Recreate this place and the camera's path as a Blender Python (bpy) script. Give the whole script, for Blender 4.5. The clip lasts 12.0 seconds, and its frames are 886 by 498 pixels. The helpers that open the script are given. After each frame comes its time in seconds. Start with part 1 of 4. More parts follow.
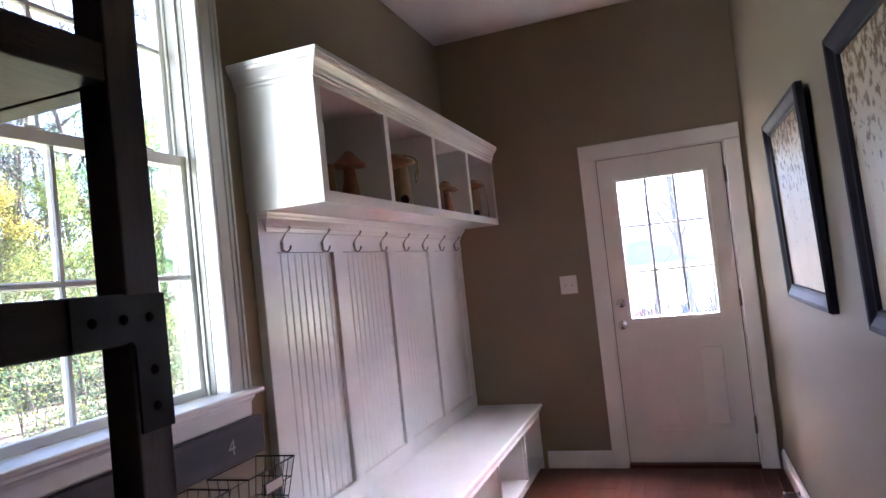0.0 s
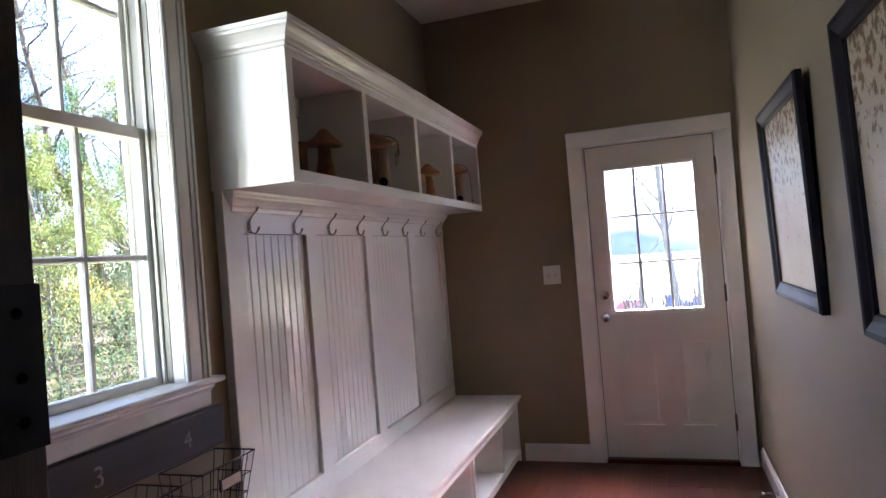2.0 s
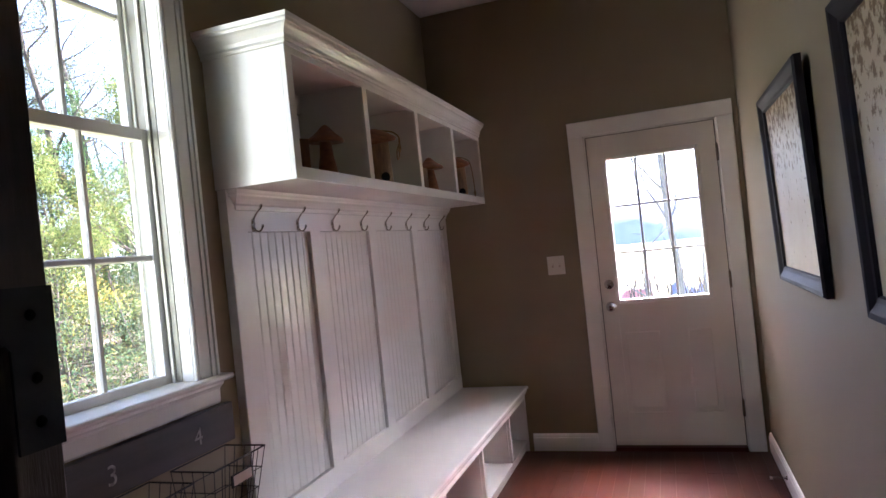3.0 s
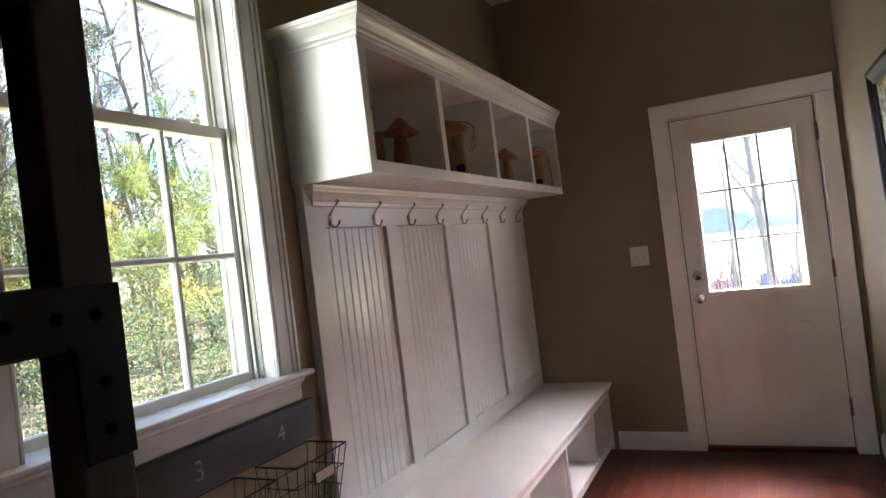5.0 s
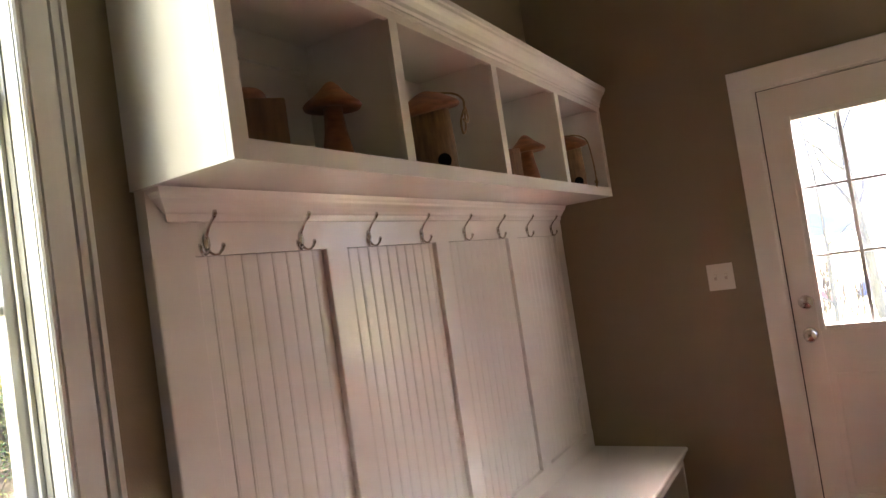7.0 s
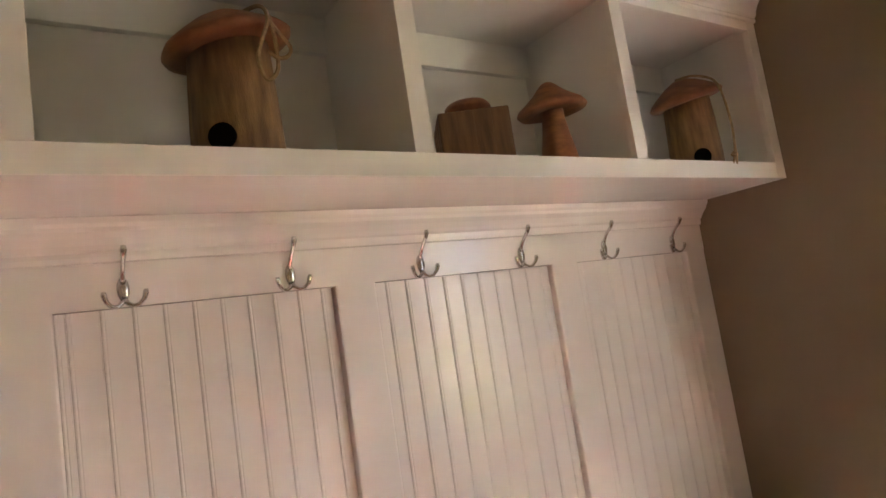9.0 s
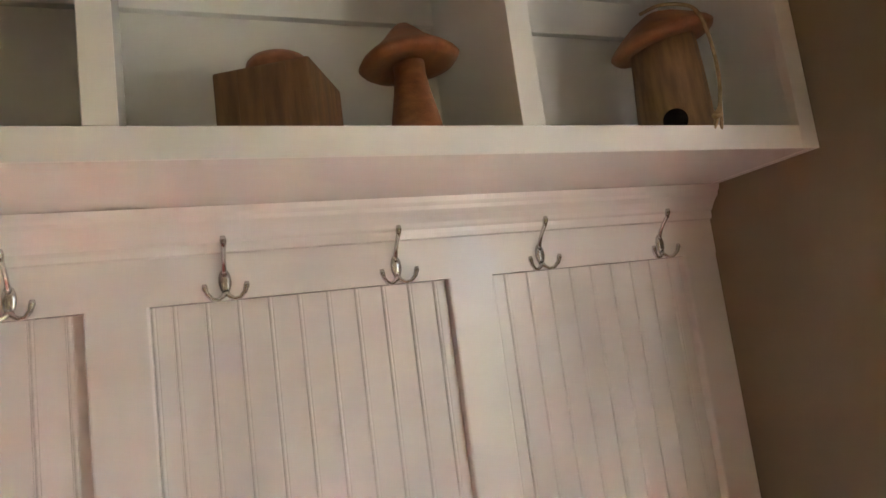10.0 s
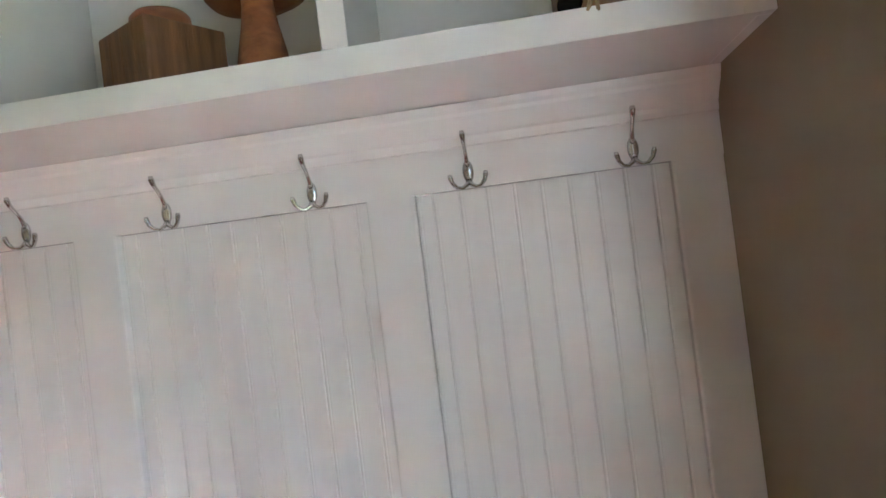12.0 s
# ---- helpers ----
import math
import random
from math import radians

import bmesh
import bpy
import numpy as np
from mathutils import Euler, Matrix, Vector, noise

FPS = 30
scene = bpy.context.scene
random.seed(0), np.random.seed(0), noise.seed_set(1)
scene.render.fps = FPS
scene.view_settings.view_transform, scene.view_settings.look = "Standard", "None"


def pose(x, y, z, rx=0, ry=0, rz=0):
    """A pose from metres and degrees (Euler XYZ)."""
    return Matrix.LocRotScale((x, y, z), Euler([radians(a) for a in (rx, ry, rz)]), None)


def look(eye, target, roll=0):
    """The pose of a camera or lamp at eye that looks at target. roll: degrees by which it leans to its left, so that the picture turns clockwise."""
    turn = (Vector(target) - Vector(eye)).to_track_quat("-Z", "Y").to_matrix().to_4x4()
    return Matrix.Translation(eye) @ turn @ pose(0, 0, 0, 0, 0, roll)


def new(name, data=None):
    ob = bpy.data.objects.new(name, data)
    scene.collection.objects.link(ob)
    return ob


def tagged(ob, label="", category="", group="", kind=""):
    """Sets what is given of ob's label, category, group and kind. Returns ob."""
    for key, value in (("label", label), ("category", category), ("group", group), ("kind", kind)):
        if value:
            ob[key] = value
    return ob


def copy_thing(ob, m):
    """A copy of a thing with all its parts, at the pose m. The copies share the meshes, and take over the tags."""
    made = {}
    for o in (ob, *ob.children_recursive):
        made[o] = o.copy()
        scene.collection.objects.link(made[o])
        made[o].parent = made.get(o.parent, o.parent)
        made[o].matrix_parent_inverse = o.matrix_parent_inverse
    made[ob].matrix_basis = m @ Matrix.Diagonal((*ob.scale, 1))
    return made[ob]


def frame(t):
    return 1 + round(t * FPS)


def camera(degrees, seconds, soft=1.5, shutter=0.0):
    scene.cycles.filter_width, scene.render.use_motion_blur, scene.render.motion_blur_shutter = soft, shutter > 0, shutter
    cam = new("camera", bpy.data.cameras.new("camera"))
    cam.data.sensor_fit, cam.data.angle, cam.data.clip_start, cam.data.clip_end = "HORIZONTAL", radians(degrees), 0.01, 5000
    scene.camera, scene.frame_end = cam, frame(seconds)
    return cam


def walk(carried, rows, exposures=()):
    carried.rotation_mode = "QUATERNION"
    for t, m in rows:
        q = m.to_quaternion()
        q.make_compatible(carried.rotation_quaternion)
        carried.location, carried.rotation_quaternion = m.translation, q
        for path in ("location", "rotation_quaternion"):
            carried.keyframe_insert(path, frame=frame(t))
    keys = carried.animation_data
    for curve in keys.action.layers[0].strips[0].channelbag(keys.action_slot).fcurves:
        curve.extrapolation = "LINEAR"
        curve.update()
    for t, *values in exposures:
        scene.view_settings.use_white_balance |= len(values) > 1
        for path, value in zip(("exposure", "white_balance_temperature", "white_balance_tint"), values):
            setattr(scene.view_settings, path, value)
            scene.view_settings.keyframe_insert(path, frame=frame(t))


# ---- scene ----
cam = camera(68.5, 12.0)
PATH = [
    (0, (1.474, -4.434, 1.395), (0.806, -2.551, 1.47), -6.1),
    (0.5, (1.454, -4.328, 1.403), (0.73, -2.465, 1.476), -5.2),
    (1, (1.466, -4.292, 1.404), (0.809, -2.404, 1.46), -5.1),
    (1.5, (1.465, -4.298, 1.407), (0.807, -2.409, 1.448), -4.4),
    (2, (1.47, -4.304, 1.402), (0.835, -2.408, 1.427), -4.5),
    (2.5, (1.469, -4.31, 1.403), (0.825, -2.417, 1.418), -5.0),
    (3, (1.475, -4.313, 1.401), (0.826, -2.421, 1.407), -5.9),
    (3.5, (1.48, -4.313, 1.402), (0.803, -2.431, 1.405), -6.8),
    (5.3, (1.4, -4.206, 1.394), (0.526, -2.407, 1.399), -7.0),
    (5.5, (1.38, -4.156, 1.384), (0.518, -2.351, 1.359), -6.9),
    (6, (1.389, -3.9, 1.375), (0.46, -2.129, 1.365), -7.5),
    (6.5, (1.323, -3.594, 1.388), (0.274, -1.892, 1.398), -8.2),
    (7, (1.267, -3.251, 1.417), (0.232, -1.541, 1.502), -8.4),
    (7.5, (1.325, -2.896, 1.411), (0.168, -1.27, 1.541), -8.2),
    (7.7, (1.316, -2.756, 1.419), (0.106, -1.169, 1.556), -8.4),
    (9.3, (1.214, -1.605, 1.442), (-0.483, -0.576, 1.689), -7.8),
    (9.5, (1.176, -1.463, 1.469), (-0.55, -0.484, 1.726), -7.2),
    (10, (1.161, -1.112, 1.439), (-0.676, -0.367, 1.703), -7.5),
    (10.5, (1.129, -0.806, 1.425), (-0.812, -0.344, 1.554), -7.0),
    (11, (1.103, -0.555, 1.42), (-0.844, -0.114, 1.542), -6.9),
    (11.5, (1.188, -0.408, 1.422), (-0.808, -0.381, 1.541), -6.8),
    (12, (1.236, -0.369, 1.419), (-0.748, -0.614, 1.451), -7.0),
]
SKY_STRENGTH, SUN_STRENGTH = 0.08, 5.0
EXPOSURES = [(0, 4.6, 5330, 33), (0.5, 4.36, 5330, 33), (1.5, 4.16, 5460, 31), (2.5, 4.10, 5590, 30), (5.5, 4.12, 5910, 23), (6.5, 4.21, 6090, 18), (7.0, 4.53, 6690, 26), (7.5, 4.91, 6710, 28), (9.3, 4.98, 6750, 20), (10.0, 4.92, 6370, 17), (10.6, 5.07, 5380, 7), (11.0, 5.17, 5280, 6), (11.5, 5.21, 5430, 9), (12, 5.05, 5230, 9)]
walk(cam, [(t, look(eye, target, roll)) for t, eye, target, roll in PATH], EXPOSURES)

# ---- world, sun ----
world = bpy.data.worlds.new("world")
scene.world = world
world.use_nodes = True
wn = world.node_tree.nodes
sky = wn.new("ShaderNodeTexSky")
sky.sky_type, sky.sun_disc = "NISHITA", False
sky.sun_elevation, sky.sun_rotation = radians(37), radians(11.5)
sky.dust_density, sky.air_density, sky.ozone_density = 0.3, 0.8, 0.0
wn["Background"].inputs["Strength"].default_value = SKY_STRENGTH
world.node_tree.links.new(sky.outputs["Color"], wn["Background"].inputs["Color"])

sun_data = bpy.data.lights.new("sun", "SUN")
sun_data.energy, sun_data.angle, sun_data.color = SUN_STRENGTH, radians(0.53), (1.0, 0.93, 0.82)
sun = new("sun", sun_data)
sun.matrix_world = look((0, 0, 0), (-0.160, -0.783, -0.602))


# unseen lamp added to brighten the cabinet, for south-west light slanting through the window
glow_data = bpy.data.lights.new("added_window_lamp", "AREA")
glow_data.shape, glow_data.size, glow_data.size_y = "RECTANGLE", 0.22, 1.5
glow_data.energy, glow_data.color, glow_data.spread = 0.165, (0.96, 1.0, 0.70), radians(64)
glow = new("added_window_lamp", glow_data)
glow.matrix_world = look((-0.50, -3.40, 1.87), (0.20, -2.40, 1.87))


# ---- building helpers ----
def nodes_of(name):
    m = bpy.data.materials.new(name)
    m.use_nodes = True
    return m, m.node_tree.nodes, m.node_tree.links, m.node_tree.nodes["Principled BSDF"]


def mottled(name, dark, light, scale=6.0, rough=0.5, bump=0.05, grain=180.0, stretch=(1, 1, 1), metallic=0.0, island=0.0, objectwise=0.0, spec=0.5):
    """A surface between two colours, with broad blotches, a fine grain in its relief and an uneven gloss."""
    m, n, k, b = nodes_of(name)
    tc, mp = n.new("ShaderNodeTexCoord"), n.new("ShaderNodeMapping")
    mp.inputs["Scale"].default_value = stretch
    k.new(tc.outputs["Object"], mp.inputs["Vector"])
    big, fine = n.new("ShaderNodeTexNoise"), n.new("ShaderNodeTexNoise")
    big.inputs["Scale"].default_value, big.inputs["Detail"].default_value = scale, 6
    fine.inputs["Scale"].default_value, fine.inputs["Detail"].default_value = grain, 3
    for t in (big, fine):
        k.new(mp.outputs["Vector"], t.inputs["Vector"])
    ramp = n.new("ShaderNodeValToRGB")
    ramp.color_ramp.elements[0].position, ramp.color_ramp.elements[1].position = 0.3, 0.7
    ramp.color_ramp.elements[0].color, ramp.color_ramp.elements[1].color = (*dark, 1), (*light, 1)
    k.new(big.outputs["Fac"], ramp.inputs["Fac"])
    colour = ramp.outputs["Color"]
    if island or objectwise:
        src = n.new("ShaderNodeNewGeometry").outputs["Random Per Island"] if island else n.new("ShaderNodeObjectInfo").outputs["Random"]
        amount = island or objectwise
        hsv, rng = n.new("ShaderNodeHueSaturation"), n.new("ShaderNodeMapRange")
        rng.inputs["To Min"].default_value, rng.inputs["To Max"].default_value = 1 - amount, 1 + amount
        k.new(src, rng.inputs["Value"])
        k.new(rng.outputs["Result"], hsv.inputs["Value"])
        k.new(colour, hsv.inputs["Color"])
        colour = hsv.outputs["Color"]
    k.new(colour, b.inputs["Base Color"])
    gl = n.new("ShaderNodeMapRange")
    gl.inputs["To Min"].default_value, gl.inputs["To Max"].default_value = rough * 0.85, min(1, rough * 1.15)
    k.new(big.outputs["Fac"], gl.inputs["Value"])
    k.new(gl.outputs["Result"], b.inputs["Roughness"])
    bp = n.new("ShaderNodeBump")
    bp.inputs["Strength"].default_value, bp.inputs["Distance"].default_value = bump, 0.002
    k.new(fine.outputs["Fac"], bp.inputs["Height"])
    k.new(bp.outputs["Normal"], b.inputs["Normal"])
    b.inputs["Metallic"].default_value = metallic
    b.inputs["Specular IOR Level"].default_value = spec
    return m


def leafy(name, hues, amount=0.6):
    """Thin leaves that let the light through, each of its own tone."""
    m, n, k, b = nodes_of(name)
    n.remove(b)
    geo, ramp = n.new("ShaderNodeNewGeometry"), n.new("ShaderNodeValToRGB")
    ramp.color_ramp.elements[0].color, ramp.color_ramp.elements[1].color = (*hues[0], 1), (*hues[-1], 1)
    for i, h in enumerate(hues[1:-1]):
        ramp.color_ramp.elements.new((i + 1) / (len(hues) - 1)).color = (*h, 1)
    k.new(geo.outputs["Random Per Island"], ramp.inputs["Fac"])
    d, t, mix = n.new("ShaderNodeBsdfDiffuse"), n.new("ShaderNodeBsdfTranslucent"), n.new("ShaderNodeMixShader")
    mix.inputs["Fac"].default_value = amount
    for s, i in ((d, 1), (t, 2)):
        k.new(ramp.outputs["Color"], s.inputs["Color"])
        k.new(s.outputs["BSDF"], mix.inputs[i])
    k.new(mix.outputs["Shader"], n["Material Output"].inputs["Surface"])
    return m


def clear_glass(name, tint=(1, 1, 1), rough=0.0, ior=1.45):
    m, n, k, b = nodes_of(name)
    b.inputs["Base Color"].default_value = (*tint, 1)
    b.inputs["Transmission Weight"].default_value, b.inputs["Roughness"].default_value, b.inputs["IOR"].default_value = 1, rough, ior
    return m


def veiled_glass(name, film):
    """Clear glass with a thin bluish translucent film, added as a veil of glare."""
    m, n, k, b = nodes_of(name)
    b.inputs["Transmission Weight"].default_value, b.inputs["Roughness"].default_value, b.inputs["IOR"].default_value = 1, 0, 1.45
    veil, mix, spots = n.new("ShaderNodeBsdfTranslucent"), n.new("ShaderNodeMixShader"), n.new("ShaderNodeTexNoise")
    veil.inputs["Color"].default_value = (0.60, 0.74, 0.95, 1)
    spots.inputs["Scale"].default_value, spots.inputs["Detail"].default_value = 5, 5
    rng = n.new("ShaderNodeMapRange")
    rng.inputs["To Min"].default_value, rng.inputs["To Max"].default_value = film * 0.6, film * 1.4
    k.new(spots.outputs["Fac"], rng.inputs["Value"])
    k.new(rng.outputs["Result"], mix.inputs["Fac"])
    k.new(b.outputs["BSDF"], mix.inputs[1])
    k.new(veil.outputs["BSDF"], mix.inputs[2])
    k.new(mix.outputs["Shader"], n["Material Output"].inputs["Surface"])
    return m


def botanical_print(name):
    """Aged buff paper with small brown leaf marks, thinned downwards to paint a pale reflection."""
    m, n, k, b = nodes_of(name)
    tc = n.new("ShaderNodeTexCoord")
    marks, big = n.new("ShaderNodeTexNoise"), n.new("ShaderNodeTexNoise")
    marks.inputs["Scale"].default_value, marks.inputs["Detail"].default_value, marks.inputs["Roughness"].default_value = 34, 7, 0.62
    big.inputs["Scale"].default_value, big.inputs["Detail"].default_value = 5, 8
    k.new(tc.outputs["Object"], marks.inputs["Vector"])
    k.new(tc.outputs["Object"], big.inputs["Vector"])
    sep = n.new("ShaderNodeSeparateXYZ")
    k.new(tc.outputs["Object"], sep.inputs["Vector"])
    # Fewer marks lower down, where the pale reflection is put into the print.
    high = n.new("ShaderNodeMapRange")
    high.inputs["From Min"].default_value, high.inputs["From Max"].default_value = 0.25, 0.72
    high.inputs["To Min"].default_value, high.inputs["To Max"].default_value = -0.12, 0.07
    k.new(sep.outputs["Z"], high.inputs["Value"])
    total, mul = n.new("ShaderNodeMath"), n.new("ShaderNodeMapRange")
    k.new(marks.outputs["Fac"], total.inputs[0])
    k.new(high.outputs["Result"], total.inputs[1])
    mul.inputs["From Min"].default_value, mul.inputs["From Max"].default_value = 0.52, 0.60
    k.new(total.outputs[0], mul.inputs["Value"])
    paper = n.new("ShaderNodeValToRGB")
    paper.color_ramp.elements[0].color, paper.color_ramp.elements[1].color = (0.40, 0.32, 0.19, 1), (0.62, 0.54, 0.38, 1)
    k.new(big.outputs["Fac"], paper.inputs["Fac"])
    mix = n.new("ShaderNodeMix")
    mix.data_type = "RGBA"
    mix.inputs[7].default_value = (0.16, 0.095, 0.035, 1)
    k.new(mul.outputs[0], mix.inputs[0])
    k.new(paper.outputs["Color"], mix.inputs[6])
    k.new(mix.outputs[2], b.inputs["Base Color"])
    b.inputs["Roughness"].default_value = 0.5
    b.inputs["Specular IOR Level"].default_value = 0.3
    return m


WHITE = mottled("white_trim_paint", (0.74, 0.73, 0.70), (0.81, 0.80, 0.77), 3, 0.36, 0.04, 90)
CABINET_WHITE = mottled("white_cabinet_paint", (0.75, 0.74, 0.71), (0.82, 0.81, 0.78), 2.5, 0.25, 0.015, 70)
DOOR_WHITE = mottled("white_door_paint", (0.72, 0.69, 0.65), (0.78, 0.75, 0.71), 2.5, 0.4, 0.05, 60)
VINYL = mottled("white_vinyl", (0.78, 0.77, 0.73), (0.82, 0.81, 0.77), 4, 0.32, 0.02, 60)
TAUPE = mottled("taupe_wall_paint", (0.232, 0.189, 0.124), (0.262, 0.214, 0.142), 1.6, 0.7, 0.18, 260, spec=0.3)
CEILING = mottled("ceiling_paint", (0.62, 0.58, 0.54), (0.68, 0.64, 0.60), 1.5, 0.85, 0.25, 200)
CHERRY = mottled("red_brown_floor_boards", (0.057, 0.0142, 0.0085), (0.072, 0.0186, 0.0110), 4, 0.36, 0.03, 60, (7, 0.6, 7), objectwise=0.1, spec=0.26)
UNDERFLOOR = mottled("dark_floor_joints", (0.02, 0.01, 0.008), (0.03, 0.015, 0.01), 8, 0.8)
DARK_WOOD = mottled("dark_stained_wood", (0.038, 0.029, 0.027), (0.105, 0.078, 0.066), 7, 0.5, 0.3, 60, (6, 6, 0.7))
DARK_RAIL = mottled("dark_stained_rail_wood", (0.038, 0.029, 0.027), (0.105, 0.078, 0.066), 7, 0.5, 0.3, 60, (6, 0.7, 6))
STEEL_DARK = mottled("dark_steel_plate", (0.03, 0.03, 0.032), (0.055, 0.055, 0.06), 20, 0.5, 0.15, 150, metallic=0.8)
RACK_WOOD = mottled("charcoal_painted_board", (0.022, 0.019, 0.021), (0.05, 0.042, 0.042), 5, 0.5, 0.3, 50, (3, 0.6, 6))
CHALK = mottled("worn_white_numerals", (0.04, 0.036, 0.034), (0.42, 0.40, 0.38), 38, 0.8, 0.1)
WIRE = mottled("black_wire", (0.012, 0.012, 0.013), (0.03, 0.03, 0.03), 30, 0.45, metallic=0.6)
GAP_SHADE = mottled("door_gap_dark", (0.012, 0.009, 0.008), (0.02, 0.016, 0.014), 20, 0.9)
# Bars raised to pale grey: the door glass's glare put into their colour.
CAME = mottled("glare_paled_grille_bar", (0.52, 0.52, 0.56), (0.60, 0.60, 0.64), 10, 0.5)
CARD = mottled("buff_card", (0.45, 0.38, 0.33), (0.56, 0.48, 0.42), 20, 0.8)
NICKEL = mottled("satin_nickel", (0.56, 0.55, 0.535), (0.66, 0.645, 0.63), 25, 0.2, 0.04, 200, metallic=1.0)
FRAME_BLACK = mottled("espresso_frame_lacquer", (0.006, 0.005, 0.007), (0.015, 0.011, 0.014), 10, 0.5, 0.05, 80, spec=0.12)
PRINT = botanical_print("botanical_print_paper")
GLASS = clear_glass("window_glass")
DOOR_GLASS = veiled_glass("veiled_door_glass", 0.004)
PLATE = mottled("ivory_switch_plate", (0.70, 0.66, 0.60), (0.74, 0.70, 0.64), 10, 0.35, 0.01)
BAMBOO = mottled("weathered_log_wood", (0.125, 0.062, 0.026), (0.29, 0.158, 0.068), 9, 0.6, 0.5, 90, (7, 7, 1.2))
ROOF_WOOD = mottled("red_brown_turned_wood", (0.17, 0.06, 0.022), (0.33, 0.13, 0.05), 7, 0.5, 0.35, 70, (2, 5, 9))
BLOCK_WOOD = mottled("brown_sawn_block_wood", (0.105, 0.048, 0.019), (0.25, 0.122, 0.048), 6, 0.6, 0.5, 80, (9, 9, 1))
# Near-black fill: puts the shade inside a hole into the colour; bolts share it.
HOLE = mottled("near_black_fill", (0.004, 0.003, 0.0025), (0.008, 0.006, 0.005), 20, 1.0, spec=0.1)
TWINE = mottled("jute_twine", (0.20, 0.135, 0.07), (0.36, 0.26, 0.145), 120, 0.9, 0.5, 300)
BRONZE = mottled("brown_bronze", (0.13, 0.10, 0.08), (0.20, 0.155, 0.12), 20, 0.45, 0.05, 150, metallic=0.7)
LINER = mottled("grey_vinyl_jamb_liner", (0.27, 0.27, 0.24), (0.32, 0.32, 0.28), 5, 0.4, 0.03, 60)
# Greyer and paler than BARK, with part of the door's glare put into it.
GLARE_BARK = mottled("glare_greyed_bark", (0.09, 0.09, 0.10), (0.16, 0.16, 0.17), 5, 0.9, 1.0, 40, (4, 4, 0.8))
BARK = mottled("grey_brown_bark", (0.045, 0.035, 0.028), (0.15, 0.12, 0.095), 5, 0.9, 1.0, 40, (4, 4, 0.8))
GROUND_M = mottled("leaf_strewn_ground", (0.06, 0.046, 0.028), (0.17, 0.135, 0.085), 0.7, 0.95, 1.0, 14)
# Pale blue-grey puts the distance haze into the hills' own colour.
HILL = mottled("haze_tinted_hills", (0.24, 0.29, 0.31), (0.33, 0.37, 0.38), 0.25, 0.95, 0.3, 2.0, spec=0.1)
GLARE_RED = mottled("glare_paled_red", (0.42, 0.16, 0.15), (0.5, 0.22, 0.2), 3, 0.6)
BLUE_SHEET = mottled("blue_tarpaulin", (0.08, 0.11, 0.24), (0.12, 0.16, 0.32), 4, 0.5)
LEAF_GREEN = leafy("green_leaves", [(0.045, 0.105, 0.044), (0.072, 0.150, 0.058), (0.110, 0.195, 0.072), (0.145, 0.205, 0.074)])
LEAF_LIME = leafy("yellow_green_leaves", [(0.085, 0.138, 0.048), (0.145, 0.196, 0.064), (0.225, 0.238, 0.070), (0.070, 0.112, 0.048)])
LEAF_GOLD = leafy("golden_autumn_leaves", [(0.320, 0.275, 0.052), (0.400, 0.340, 0.062), (0.240, 0.240, 0.060), (0.260, 0.175, 0.046)])
LEAF_GREY = leafy("small_grey_green_leaves", [(0.060, 0.080, 0.055), (0.085, 0.105, 0.070), (0.115, 0.125, 0.075), (0.050, 0.060, 0.050)])
LEAF_BRUSH = leafy("underbrush_leaves", [(0.040, 0.080, 0.044), (0.066, 0.115, 0.058), (0.098, 0.142, 0.066), (0.130, 0.132, 0.060), (0.052, 0.096, 0.068), (0.180, 0.150, 0.045)], 0.5)


def thing(name, at, label, category="", group="", kind=""):
    ob = new(name)
    ob.empty_display_size = 0.05
    ob.location = at
    return tagged(ob, label, category, group, kind)


def base_of(ob):
    while ob.parent:
        ob = ob.parent
    return ob.location


def part(name, bm, material, parent, label="", smooth=False):
    """Links a bmesh, drawn in the place's own metres, as one mesh under a thing or a part."""
    bmesh.ops.recalc_face_normals(bm, faces=bm.faces)
    me = bpy.data.meshes.new(name)
    if parent:
        bmesh.ops.translate(bm, verts=bm.verts, vec=-base_of(parent))
    bm.to_mesh(me)
    bm.free()
    me.materials.append(material)
    if smooth:
        me.polygons.foreach_set("use_smooth", [True] * len(me.polygons))
    ob = new(name, me)
    ob.parent = parent
    return tagged(ob, label)


def single(name, bm, material, label, category="", group="", kind="", smooth=False):
    return tagged(part(name, bm, material, None, "", smooth), label, category, group, kind)


def block(x0, x1, y0, y1, z0, z1, bevel=0.0, into=None, segments=2):
    bm = bmesh.new()
    bmesh.ops.create_cube(bm, size=1)
    bmesh.ops.transform(bm, verts=bm.verts, matrix=Matrix.Translation(((x0 + x1) / 2, (y0 + y1) / 2, (z0 + z1) / 2)) @ Matrix.Diagonal((x1 - x0, y1 - y0, z1 - z0, 1)))
    if bevel:
        bmesh.ops.bevel(bm, geom=bm.edges[:], offset=bevel, segments=segments, affect="EDGES", profile=0.5)
    if into is None:
        return bm
    me = bpy.data.meshes.new("joined")
    bm.to_mesh(me)
    bm.free()
    into.from_mesh(me)
    bpy.data.meshes.remove(me)
    return into


